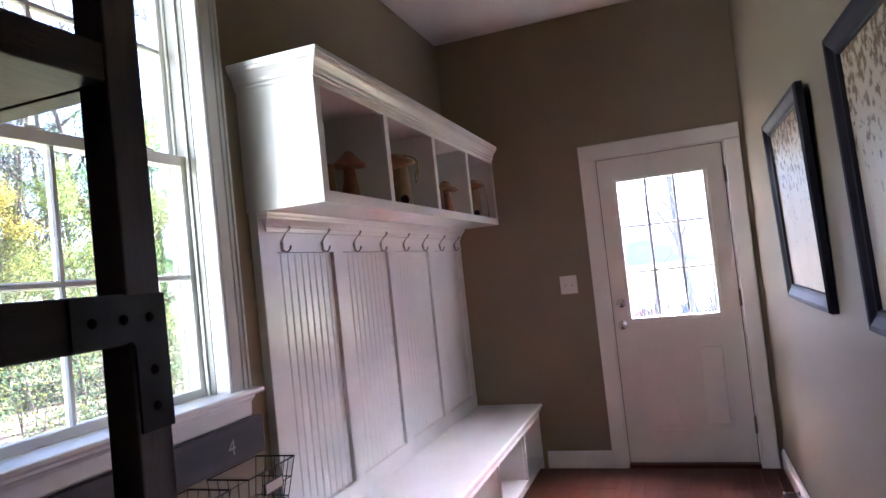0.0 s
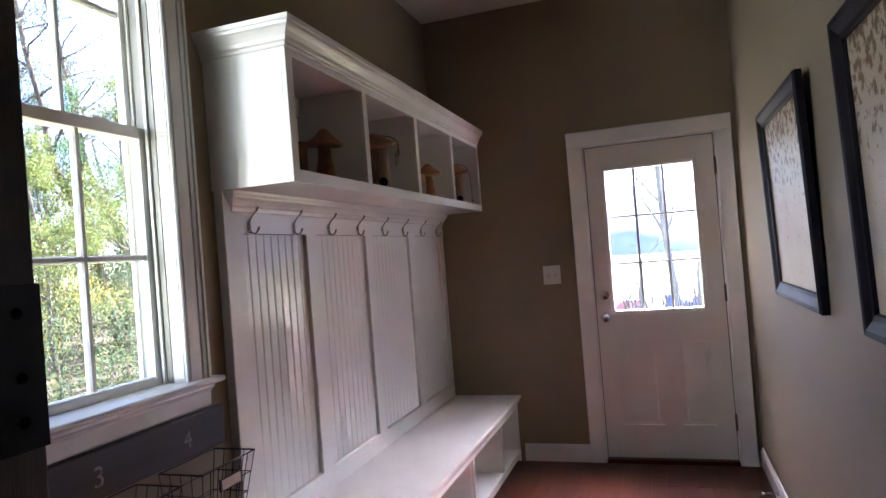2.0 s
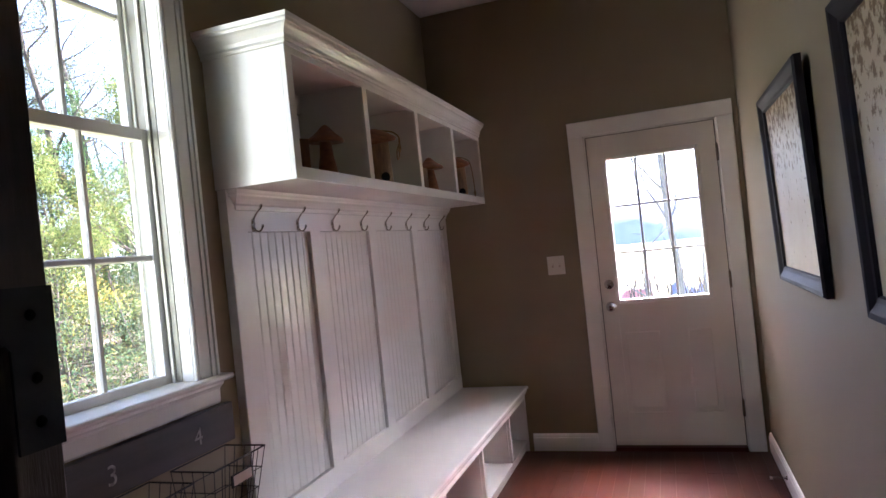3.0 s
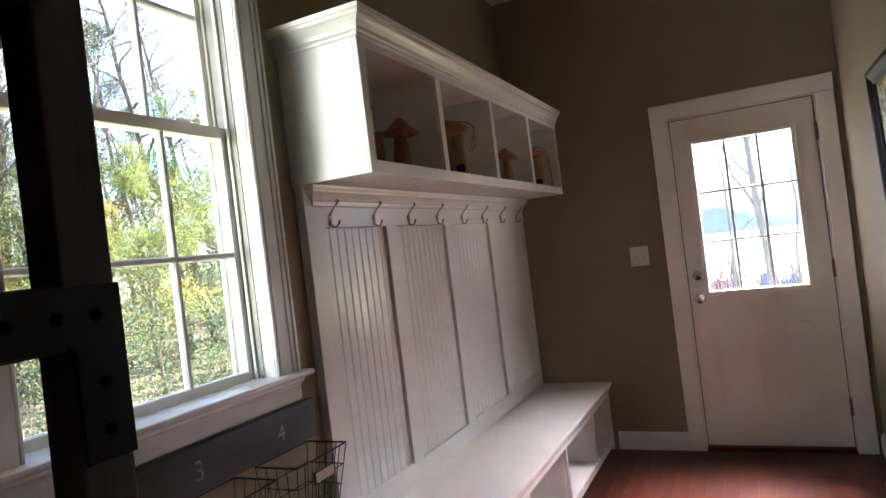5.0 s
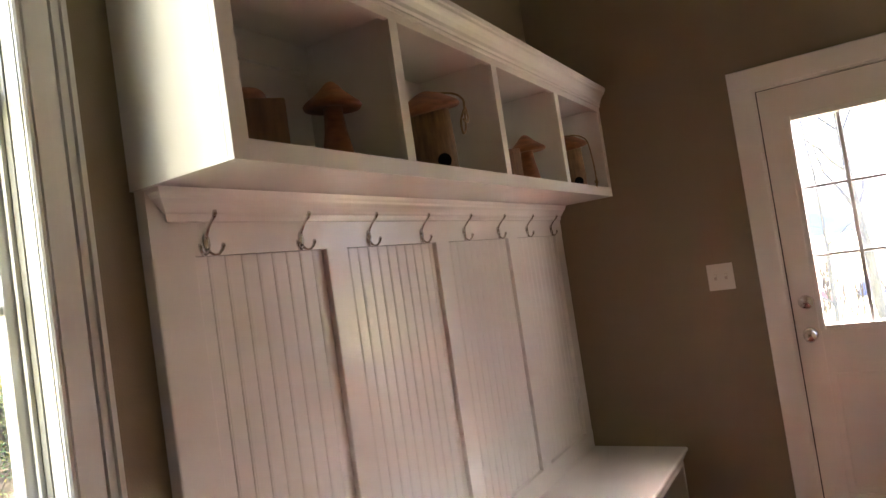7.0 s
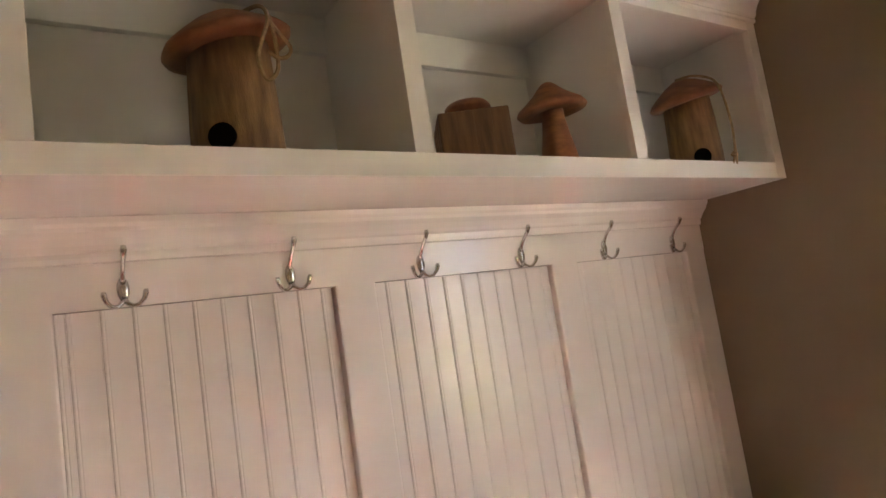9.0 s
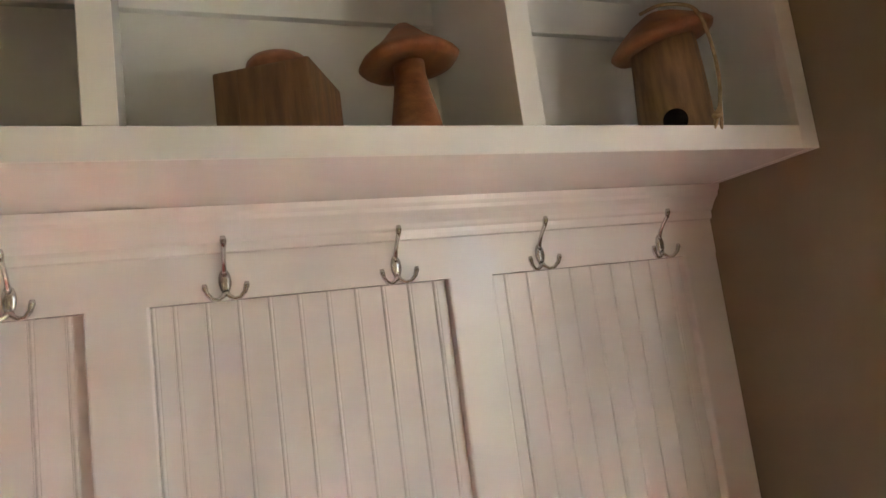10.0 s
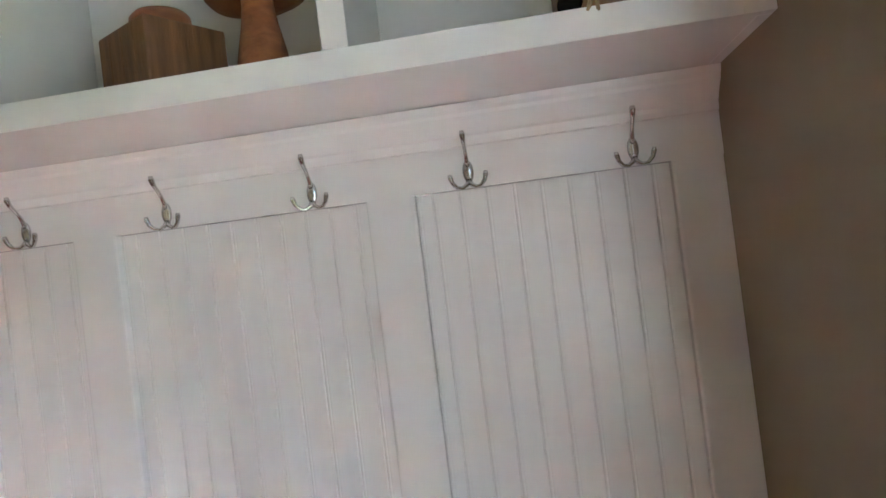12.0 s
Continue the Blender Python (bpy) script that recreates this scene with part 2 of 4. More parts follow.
def tube(points, radii, sides=8, into=None):
    """A round bar along the points, with its ends closed."""
    bm = into or bmesh.new()
    pts = [Vector(p) for p in points]
    if not hasattr(radii, "__len__"):
        radii = [radii] * len(pts)
    rings, ref = [], None
    for i, p in enumerate(pts):
        way = (pts[min(i + 1, len(pts) - 1)] - pts[max(i - 1, 0)]).normalized()
        if ref is None:
            ref = way.orthogonal().normalized()
        ref = (ref - way * ref.dot(way)).normalized()
        side = way.cross(ref)
        rings.append([bm.verts.new(p + radii[i] * (math.cos(a) * ref + math.sin(a) * side)) for a in (2 * math.pi * j / sides for j in range(sides))])
    for a, b in zip(rings, rings[1:]):
        for j in range(sides):
            bm.faces.new((a[j], a[(j + 1) % sides], b[(j + 1) % sides], b[j]))
    bm.faces.new(rings[0][::-1])
    bm.faces.new(rings[-1])
    return bm


def flowing(points, n=6):
    """More points on a smooth curve through the given ones."""
    p = [Vector(q) for q in points]
    p = [2 * p[0] - p[1]] + p + [2 * p[-1] - p[-2]]
    out = []
    for a, b, c, d in zip(p, p[1:], p[2:], p[3:]):
        for i in range(n):
            t = i / n
            out.append(0.5 * (2 * b + (c - a) * t + (2 * a - 5 * b + 4 * c - d) * t * t + (3 * b - a - 3 * c + d) * t ** 3))
    return out + [p[-2]]


def turned(profile, sides=32, wobble=0.0, seed=1):
    """A shape turned on a lathe: (radius, height) from the foot to the top."""
    bm = bmesh.new()
    rings = []
    for r, z in profile:
        ring = []
        for j in range(sides):
            a = 2 * math.pi * j / sides
            q = r * (1 + wobble * noise.noise(Vector((math.cos(a) * 1.7 + seed * 9, math.sin(a) * 1.7, z * 6))))
            ring.append(bm.verts.new((q * math.cos(a), q * math.sin(a), z)))
        rings.append(ring)
    for a, b in zip(rings, rings[1:]):
        for j in range(sides):
            bm.faces.new((a[j], a[(j + 1) % sides], b[(j + 1) % sides], b[j]))
    bm.faces.new(rings[0][::-1])
    bm.faces.new(rings[-1])
    return bm


def strip(profile, corners):
    """A moulding: profile of (out, z), swept along corner points given as functions of out."""
    bm = bmesh.new()
    rows = [[bm.verts.new((*c(o), z)) for o, z in profile] for c in corners]
    for a, b in zip(rows, rows[1:]):
        for j in range(len(profile)):
            k = (j + 1) % len(profile)
            bm.faces.new((a[j], b[j], b[k], a[k]))
    bm.faces.new(rows[0])
    bm.faces.new(rows[-1][::-1])
    return bm


def extruded(profile, axis, a, b):
    """A closed outline drawn in two axes and drawn out along the third from a to b."""
    bm = bmesh.new()
    def at(u, v, s):
        return {"x": (s, u, v), "y": (u, s, v), "z": (u, v, s)}[axis]
    rows = [[bm.verts.new(at(u, v, s)) for u, v in profile] for s in (a, b)]
    for j in range(len(profile)):
        k = (j + 1) % len(profile)
        bm.faces.new((rows[0][j], rows[1][j], rows[1][k], rows[0][k]))
    bm.faces.new(rows[0])
    bm.faces.new(rows[1][::-1])
    return bm


# ---- the room: walls, floor, ceiling ----
W, BACK, H = 1.955, -6.6, 3.043
WIN_Y0, WIN_Y1, WIN_Z0, WIN_Z1 = -3.41, -2.605, 1.045, 2.68
DOOR_X0, DOOR_X1, DOOR_Z1 = 1.036, 1.821, 2.038

bm = block(-0.165, 0, BACK - 0.15, WIN_Y0 - 0.012, -0.5, H)
block(-0.165, 0, WIN_Y1 + 0.012, 0.15, -0.5, H, into=bm)
block(-0.165, 0, WIN_Y0 - 0.012, WIN_Y1 + 0.012, -0.5, WIN_Z0 - 0.03, into=bm)
block(-0.165, 0, WIN_Y0 - 0.012, WIN_Y1 + 0.012, WIN_Z1 + 0.012, H, into=bm)
single("wall_west", bm, TAUPE, "taupe painted wall with the tall window", "wall", kind="structure")
bm = block(0, DOOR_X0 - 0.012, 0, 0.15, -0.5, H)
block(DOOR_X1 + 0.012, W + 0.15, 0, 0.15, -0.5, H, into=bm)
block(DOOR_X0 - 0.012, DOOR_X1 + 0.012, 0, 0.15, DOOR_Z1 + 0.012, H, into=bm)
block(DOOR_X0 - 0.012, DOOR_X1 + 0.012, 0.0, 0.15, -0.5, -0.03, into=bm)
single("wall_north", bm, TAUPE, "dark taupe painted end wall round the door", "wall", kind="structure")
single("wall_east", block(W, W + 0.15, BACK, 0, -0.5, H), TAUPE, "taupe painted wall with two framed prints", "wall", kind="structure")
single("wall_south", block(0, W + 0.15, BACK - 0.15, BACK, -0.5, H), TAUPE, "plain taupe painted wall", "wall", kind="structure")
single("ceiling", block(-0.18, W + 0.15, BACK - 0.15, 0.15, H, H + 0.12), CEILING, "flat off-white painted ceiling", "ceiling", kind="structure")

# Eave-like boards added out of view to cut high sky light on the bench.
bm = block(-0.78, -0.165, BACK - 0.15, 0.72, 3.0, 3.14)
block(-0.165, W + 0.75, 0.15, 0.72, 3.0, 3.14, into=bm)
single("sky_blocking_boards", bm, WHITE, "plain white boards added out of view to block high sky light", "eave", kind="structure")

base_profile = [(0, 0), (0.016, 0), (0.016, 0.085), (0.012, 0.094), (0.012, 0.100), (0.006, 0.110), (0, 0.113)]
skirting = thing("baseboard", (0.7, 0, 0), "white painted baseboard with a moulded top", "baseboard", kind="structure")
part("board", extruded([(-o, z) for o, z in base_profile], "x", 0.502, DOOR_X0 - 0.105), WHITE, skirting)
part("board", extruded([(W - o, z) for o, z in base_profile], "y", BACK, 0), WHITE, skirting)
part("board", extruded([(o, z) for o, z in base_profile], "y", BACK, -2.41), WHITE, skirting)

# ---- window ----
win = thing("window_1", (0, -3.0, 1.0), "white double-hung window with three-by-two lites in each sash", "window", kind="structure")
jm = 0.012
for y0, y1, z0, z1 in ((WIN_Y0 - jm, WIN_Y0, WIN_Z0, WIN_Z1), (WIN_Y1, WIN_Y1 + jm, WIN_Z0, WIN_Z1), (WIN_Y0 - jm, WIN_Y1 + jm, WIN_Z1, WIN_Z1 + jm)):
    part("jamb", block(-0.168, 0.002, y0, y1, z0, z1, 0.001), VINYL, win)
for s, y in ((1, WIN_Y0), (-1, WIN_Y1)):
    for x in (-0.070, -0.122, -0.162):
        a, b = sorted((y, y + s * 0.012))
        part("stop_bead", block(x - 0.006, x + 0.006, a, b, WIN_Z0, WIN_Z1, 0.002), VINYL, win)
for y0, y1 in ((WIN_Y0, WIN_Y0 + 0.003), (WIN_Y1 - 0.003, WIN_Y1)):
    part("jamb_liner", block(-0.158, -0.042, y0, y1, WIN_Z0 + 0.022, WIN_Z1 - 0.001), LINER, win, "grey vinyl jamb liner")
part("outer_sill", block(-0.23, -0.166, WIN_Y0 - 0.05, WIN_Y1 + 0.05, WIN_Z0 - 0.03, WIN_Z0, 0.004), VINYL, win)


def sash(name, xf, z0, z1, rail_low, rail_high):
    """One sliding sash: stiles, rails, muntins and six panes; xf is its inner face."""
    s = part(name, block(xf - 0.034, xf, WIN_Y0 + 0.002, WIN_Y0 + 0.034, z0, z1, 0.003), VINYL, win)
    part("stile", block(xf - 0.034, xf, WIN_Y1 - 0.03, WIN_Y1 - 0.002, z0, z1, 0.003), VINYL, s)
    part("rail", block(xf - 0.034, xf + 0.001, WIN_Y0 + 0.034, WIN_Y1 - 0.03, z0, z0 + rail_low, 0.003), VINYL, s)
    part("rail", block(xf - 0.034, xf + 0.001, WIN_Y0 + 0.034, WIN_Y1 - 0.03, z1 - rail_high, z1, 0.003), VINYL, s)
    ys, zs = (-3.376, -3.121, -2.866, -2.635), (z0 + rail_low, (z0 + rail_low + z1 - rail_high) / 2, z1 - rail_high)
    tri = [(-0.011, -0.010), (-0.011, 0.003), (-0.006, 0.010), (0.006, 0.010), (0.011, 0.003), (0.011, -0.010)]
    for y in ys[1:3]:
        part("muntin", extruded([(xf - 0.015 + v, y + u) for u, v in tri], "z", zs[0], zs[2]), VINYL, s)
    part("muntin", extruded([(xf - 0.0155 + v, zs[1] + u) for u, v in tri], "y", ys[0], ys[3]), VINYL, s)
    for i in range(3):
        for j in range(2):
            p = part("pane", block(xf - 0.020, xf - 0.016, ys[i] + 0.001, ys[i + 1] - 0.001, zs[j] + 0.001, zs[j + 1] - 0.001), GLASS, s)
            p.visible_shadow = False
    return s


low = sash("lower_sash", -0.082, WIN_Z0 + 0.004, 1.893, 0.046, 0.038)
sash("upper_sash", -0.128, 1.862, WIN_Z1 - 0.002, 0.036, 0.045)
for y in (-3.17, -2.78):
    lock = part("sash_lock", block(-0.108, -0.084, y - 0.028, y + 0.028, 1.8945, 1.900, 0.002), VINYL, low)
    part("lock_lever", tube([(-0.096, y - 0.02, 1.903), (-0.098, y + 0.012, 1.904), (-0.104, y + 0.03, 1.9035)], [0.004, 0.0035, 0.003], 8), VINYL, lock)
case_prof = [(0.0, 0.0), (0.0, 0.009), (0.004, 0.013), (0.010, 0.013), (0.0115, 0.008), (0.0135, 0.008), (0.015, 0.014), (0.040, 0.016), (0.062, 0.017), (0.0635, 0.011), (0.0655, 0.011), (0.067, 0.020), (0.080, 0.022), (0.0815, 0.017), (0.0835, 0.017), (0.085, 0.026), (0.095, 0.027), (0.098, 0.022), (0.098, 0.0)]
part("side_casing", extruded([(d + 0.001, WIN_Y1 + 0.002 + w) for w, d in case_prof], "z", 1.067, WIN_Z1 + 0.004), WHITE, win)
part("side_casing", extruded([(d + 0.001, WIN_Y0 - 0.002 - w) for w, d in case_prof], "z", 1.067, WIN_Z1 + 0.004), WHITE, win)
part("head_casing", extruded([(d + 0.001, WIN_Z1 + 0.005 + w) for w, d in case_prof], "y", WIN_Y0 - 0.1, WIN_Y1 + 0.1), WHITE, win)
part("window_sill", extruded([(-0.084, 1.046), (0.040, 1.046), (0.048, 1.050), (0.052, 1.056), (0.050, 1.063), (0.045, 1.066), (-0.084, 1.066)], "y", WIN_Y0 - 0.135, WIN_Y1 + 0.137), WHITE, win)
part("apron", extruded([(0.001, 0.972), (0.012, 0.972), (0.016, 0.978), (0.018, 1.020), (0.024, 1.028), (0.034, 1.036), (0.038, 1.046), (0.001, 1.046)], "y", WIN_Y0 - 0.098, WIN_Y1 + 0.1), WHITE, win)

# ---- door ----
door = thing("door_1", (1.43, 0, 0), "white panelled door with a nine-lite window, closed", "door", kind="structure")
for x0, x1, z0, z1 in ((DOOR_X0, DOOR_X0 + 0.02, 0.024, DOOR_Z1), (DOOR_X1 - 0.02, DOOR_X1, 0.024, DOOR_Z1), (DOOR_X0 + 0.02, DOOR_X1 - 0.02, DOOR_Z1 - 0.02, DOOR_Z1), (DOOR_X0 + 0.02, DOOR_X1 - 0.02, 0.024, 0.045)):
    part("stop_strip", block(x0, x1, 0.0575, 0.09, z0, z1), WHITE, door)
for x0, x1 in ((DOOR_X0 - jm, DOOR_X0), (DOOR_X1, DOOR_X1 + jm)):
    part("jamb", block(x0, x1, 0.001, 0.149, 0, DOOR_Z1, 0.001), WHITE, door)
part("jamb", block(DOOR_X0 - jm, DOOR_X1 + jm, 0.001, 0.149, DOOR_Z1, DOOR_Z1 + jm, 0.001), WHITE, door)
dcase = [(0.0, 0.0), (0.0, 0.013), (0.006, 0.017), (0.091, 0.020), (0.097, 0.016), (0.097, 0.0)]
part("side_casing", extruded([(DOOR_X0 - 0.006 - w, -0.001 - d) for w, d in dcase], "z", 0, DOOR_Z1 + 0.004), WHITE, door)
part("side_casing", extruded([(DOOR_X1 + 0.006 + w, -0.001 - d) for w, d in dcase], "z", 0, DOOR_Z1 + 0.004), WHITE, door)
part("head_casing", extruded([(-0.001 - d, DOOR_Z1 + 0.005 + w) for w, d in dcase], "x", DOOR_X0 - 0.103, DOOR_X1 + 0.103), WHITE, door)
part("threshold", block(DOOR_X0, DOOR_X1, -0.02, 0.149, -0.03, 0.024, 0.004), CHERRY, door, "dark red-brown wooden threshold")
SX0, SX1, SZ0, SZ1 = DOOR_X0 + 0.006, DOOR_X1 - 0.006, 0.03, DOOR_Z1 - 0.006
GX0, GX1, GZ0, GZ1 = 1.132, 1.716, 0.945, 1.897
slab = part("door_slab", block(SX0, GX0 + 0.006, 0.012, 0.056, SZ0, SZ1, 0.002), DOOR_WHITE, door)
for x0, x1, z0, z1 in ((GX1 - 0.006, SX1, SZ0, SZ1), (GX0 + 0.006, GX1 - 0.006, SZ0, 0.24), (GX0 + 0.006, GX1 - 0.006, 0.785, GZ0 + 0.006), (GX0 + 0.006, GX1 - 0.006, GZ1 - 0.006, SZ1), (1.405, 1.52, 0.24, 0.785)):
    part("slab_rail", block(x0, x1, 0.012, 0.056, z0, z1), DOOR_WHITE, slab)
for x0, x1 in ((GX0 + 0.006, 1.405), (1.52, GX1 - 0.006)):
    bm = block(x0, x1, 0.022, 0.05, 0.24, 0.785)
    block(x0 + 0.028, x1 - 0.028, 0.0145, 0.03, 0.268, 0.757, 0.006, into=bm)
    part("raised_panel", bm, DOOR_WHITE, slab)
# Dark strips in the door gap, drawing its shade as a near-black line.
for x0, x1, z0, z1 in ((DOOR_X0 + 0.0005, SX0 - 0.0005, 0.026, SZ1), (SX1 + 0.0005, DOOR_X1 - 0.0005, 0.026, SZ1), (DOOR_X0 + 0.0005, DOOR_X1 - 0.0005, SZ1 + 0.0005, DOOR_Z1 - 0.0005)):
    part("gap_shade_strip", block(x0, x1, 0.030, 0.056, z0, z1), GAP_SHADE, door, "dark strip that draws the shaded gap round the door")
lite = part("lite_frame", block(GX0, GX0 + 0.026, 0.004, 0.058, GZ0, GZ1, 0.005), WHITE, door, "white moulded frame round the door glass")
for x0, x1, z0, z1 in ((GX1 - 0.026, GX1, GZ0, GZ1), (GX0 + 0.026, GX1 - 0.026, GZ0, GZ0 + 0.026), (GX0 + 0.026, GX1 - 0.026, GZ1 - 0.026, GZ1)):
    part("frame_side", block(x0, x1, 0.004, 0.058, z0, z1, 0.005), WHITE, lite)
ix0, ix1, iz0, iz1 = GX0 + 0.026, GX1 - 0.026, GZ0 + 0.026, GZ1 - 0.026
p = part("pane", block(ix0, ix1, 0.031, 0.035, iz0, iz1), DOOR_GLASS, lite)
p.visible_shadow = False
for i in (1, 2):
    x, z = ix0 + (ix1 - ix0) * i / 3, iz0 + (iz1 - iz0) * i / 3
    part("grille_bar", block(x - 0.008, x + 0.008, 0.020, 0.029, iz0, iz1, 0.002), CAME, lite)
    part("grille_bar", block(ix0, ix1, 0.021, 0.028, z - 0.007, z + 0.007, 0.002), CAME, lite)


def lathe_out(profile, x, z, y0):
    """Turned about an axis that leaves the door towards the room."""
    bm = turned(profile, 24)
    bmesh.ops.transform(bm, verts=bm.verts, matrix=Matrix.Translation((x, y0, z)) @ Matrix.Rotation(radians(90), 4, "X"))
    return bm


knob = part("door_knob", lathe_out([(0.031, 0), (0.031, 0.004), (0.026, 0.008), (0.011, 0.012), (0.010, 0.026), (0.020, 0.034), (0.0275, 0.046), (0.027, 0.056), (0.020, 0.064), (0.008, 0.067)], 1.096, 0.932, 0.0115), NICKEL, door, "round satin nickel knob", True)
bolt = part("deadbolt", lathe_out([(0.031, 0), (0.031, 0.007), (0.027, 0.012), (0.012, 0.013), (0.010, 0.015)], 1.098, 1.075, 0.0115), NICKEL, door, "round satin nickel deadbolt", True)
part("thumb_turn", block(1.084, 1.112, -0.022, -0.002, 1.070, 1.080, 0.004), NICKEL, bolt)
for z in (0.26, 1.05, 1.83):
    h = part("hinge", tube([(SX1 + 0.004, 0.003, z - 0.05), (SX1 + 0.004, 0.003, z + 0.05)], 0.0075, 12), BRONZE, door, "small brown bronze hinge")
    part("hinge_pin", tube([(SX1 + 0.004, 0.003, z + 0.05), (SX1 + 0.004, 0.003, z + 0.060)], [0.005, 0.0035], 8), BRONZE, h)

# ---- switch plate, door stop ----
sw = thing("light_switch", (0.772, 0, 1.168), "ivory double switch plate on the dark end wall", "light switch")
part("plate", block(0.7155, 0.829, -0.007, -0.0005, 1.168, 1.290, 0.003), PLATE, sw)
for x in (0.749, 0.795):
    part("toggle_slot", block(x - 0.006, x + 0.006, -0.0078, -0.0068, 1.216, 1.242), CARD, sw)
    part("toggle", block(x - 0.0045, x + 0.0045, -0.018, -0.0075, 1.230, 1.240, 0.002), PLATE, sw)
    for z in (1.200, 1.258):
        part("screw", block(x - 0.003, x + 0.003, -0.0082, -0.0068, z - 0.003, z + 0.003, 0.001), PLATE, sw)

stop = thing("door_stop", (1.93, -0.62, 0.06), "spring door stop screwed to the baseboard", "door stop")
spiral = [(1.937 - 0.0011 * i, -0.62 + 0.006 * math.cos(i * 0.9), 0.06 + 0.006 * math.sin(i * 0.9)) for i in range(62)]
part("spring", tube(spiral, 0.0014, 5), NICKEL, stop)
part("foot", tube([(1.9385, -0.62, 0.06), (1.932, -0.62, 0.06)], [0.011, 0.008], 12), NICKEL, stop)
part("tip", tube([(1.870, -0.62, 0.06), (1.858, -0.62, 0.06)], [0.007, 0.008], 12), PLATE, stop, "white rubber tip")

# ---- panelled back of the coat lockers ----
PY = [(-0.559, -0.091), (-1.165, -0.652), (-1.755, -1.258), (-2.285, -1.846)]
RZ0, RZ1, FACE = 0.524, 1.544, 0.036
panel = thing("locker_panelling", (0.02, -1.2, 0.437), "white painted beadboard panelling with flat stiles behind the hooks", "wall panelling")
edges = [0.0] + [y for pair in PY for y in (pair[1], pair[0])] + [-2.395]
for a, b in zip(edges[::2], edges[1::2]):
    c = a - (0.0005 if a == 0 else 0)
    prof = [(0.0005, b), (FACE - 0.0045, b), (FACE - 0.0013, b + 0.0012), (FACE, b + 0.0045), (FACE, c - 0.0045), (FACE - 0.0013, c - 0.0012), (FACE - 0.0045, c), (0.0005, c)]
    part("stile", extruded(prof, "z", RZ0, RZ1), CABINET_WHITE, panel)
part("top_rail", block(0.0005, FACE, -2.395, -0.0005, RZ1, 1.693), CABINET_WHITE, panel)
part("bottom_rail", block(0.0005, FACE, -2.395, -0.0005, 0.4372, RZ0), CABINET_WHITE, panel)
for y0, y1 in PY:
    joints = [-0.679 + 0.0504 * i for i in range(-34, 14)]
    lines = [y0] + [y for y in joints if y0 + 0.012 < y < y1 - 0.012] + [y1]
    for a, b in zip(lines, lines[1:]):
        prof = [(0.001, a), (0.0135, a), (0.0138, a + 0.0010), (0.0168, a + 0.0018), (0.0180, a + 0.0042), (0.0176, a + 0.0062), (0.0171, a + 0.0070), (0.0180, a + 0.0086), (0.0180, b - 0.0016), (0.0138, b - 0.0010), (0.0135, b), (0.001, b)]
        part("bead_board", extruded(prof, "z", RZ0 + 0.0005, RZ1 - 0.0005), CABINET_WHITE, panel)
bed = [(0, 1.621), (0.006, 1.623), (0.008, 1.631), (0.008, 1.639), (0.013, 1.643), (0.017, 1.65), (0.026, 1.661), (0.036, 1.67), (0.038, 1.677), (0.043, 1.683), (0.046, 1.6928), (0, 1.6928)]
part("bed_moulding", strip(bed, [lambda o: (0.037, -2.347 - o), lambda o: (FACE + o, -2.347 - o), lambda o: (FACE + o, -0.001)]), CABINET_WHITE, panel, "white moulding under the cubbies")

# ---- cubby cabinet above ----
CX, CY0, CZ0, CZ1 = 0.333, -2.405, 1.693, 2.205
cab = thing("cubby_cabinet", (0.15, -1.2, CZ0), "white wall cabinet with four open cubbies and a crown moulding", "cabinet")
part("side_panel", block(0.001, CX - 0.018, CY0, CY0 + 0.02, CZ0, CZ1, 0.001), CABINET_WHITE, cab)
part("side_panel", block(0.001, CX - 0.018, -0.021, -0.001, CZ0, CZ1, 0.001), CABINET_WHITE, cab)
part("bottom_board", block(0.001, CX - 0.0185, CY0 + 0.0205, -0.0215, CZ0 + 0.001, CZ0 + 0.029), CABINET_WHITE, cab)
part("top_board", block(0.001, CX - 0.0185, CY0 + 0.0205, -0.0215, 2.140, 2.160), CABINET_WHITE, cab)
part("back_board", block(0.001, 0.010, CY0 + 0.0205, -0.0215, CZ0 + 0.0295, 2.1395), CABINET_WHITE, cab)
DIV = (-1.795, -1.19, -0.60)
bays = [CY0 + 0.0205] + list(DIV) + [-0.0215]
for y in DIV:
    part("divider", block(0.0105, CX - 0.0185, y - 0.009, y + 0.009, CZ0 + 0.0295, 2.1395), CABINET_WHITE, cab)
for y0, y1 in zip(bays, bays[1:]):
    part("hanging_cleat", block(0.0105, 0.028, y0 + 0.0095, y1 - 0.0095, 2.055, 2.139, 0.001), CABINET_WHITE, cab)
for y0, y1 in ((CY0, CY0 + 0.042), (-0.042, -0.001)):
    part("face_stile", block(CX - 0.0178, CX, y0, y1, CZ0, CZ1, 0.0012), CABINET_WHITE, cab)
for y in DIV:
    part("face_stile", block(CX - 0.0178, CX - 0.0003, y - 0.02, y + 0.02, 1.737, 2.122, 0.0012), CABINET_WHITE, cab)
part("face_rail", block(CX - 0.0178, CX - 0.0004, CY0 + 0.042, -0.042, CZ0, 1.737, 0.0012), CABINET_WHITE, cab)
part("face_rail", block(CX - 0.0178, CX - 0.0004, CY0 + 0.042, -0.042, 2.122, CZ1, 0.0012), CABINET_WHITE, cab)
crown = [(0.0005, 2.147), (0.006, 2.149), (0.008, 2.155), (0.006, 2.161), (0.012, 2.167), (0.014, 2.179), (0.022, 2.194), (0.03, 2.204), (0.038, 2.21), (0.04, 2.219), (0.045, 2.223), (0.046, 2.238), (0.0005, 2.238)]
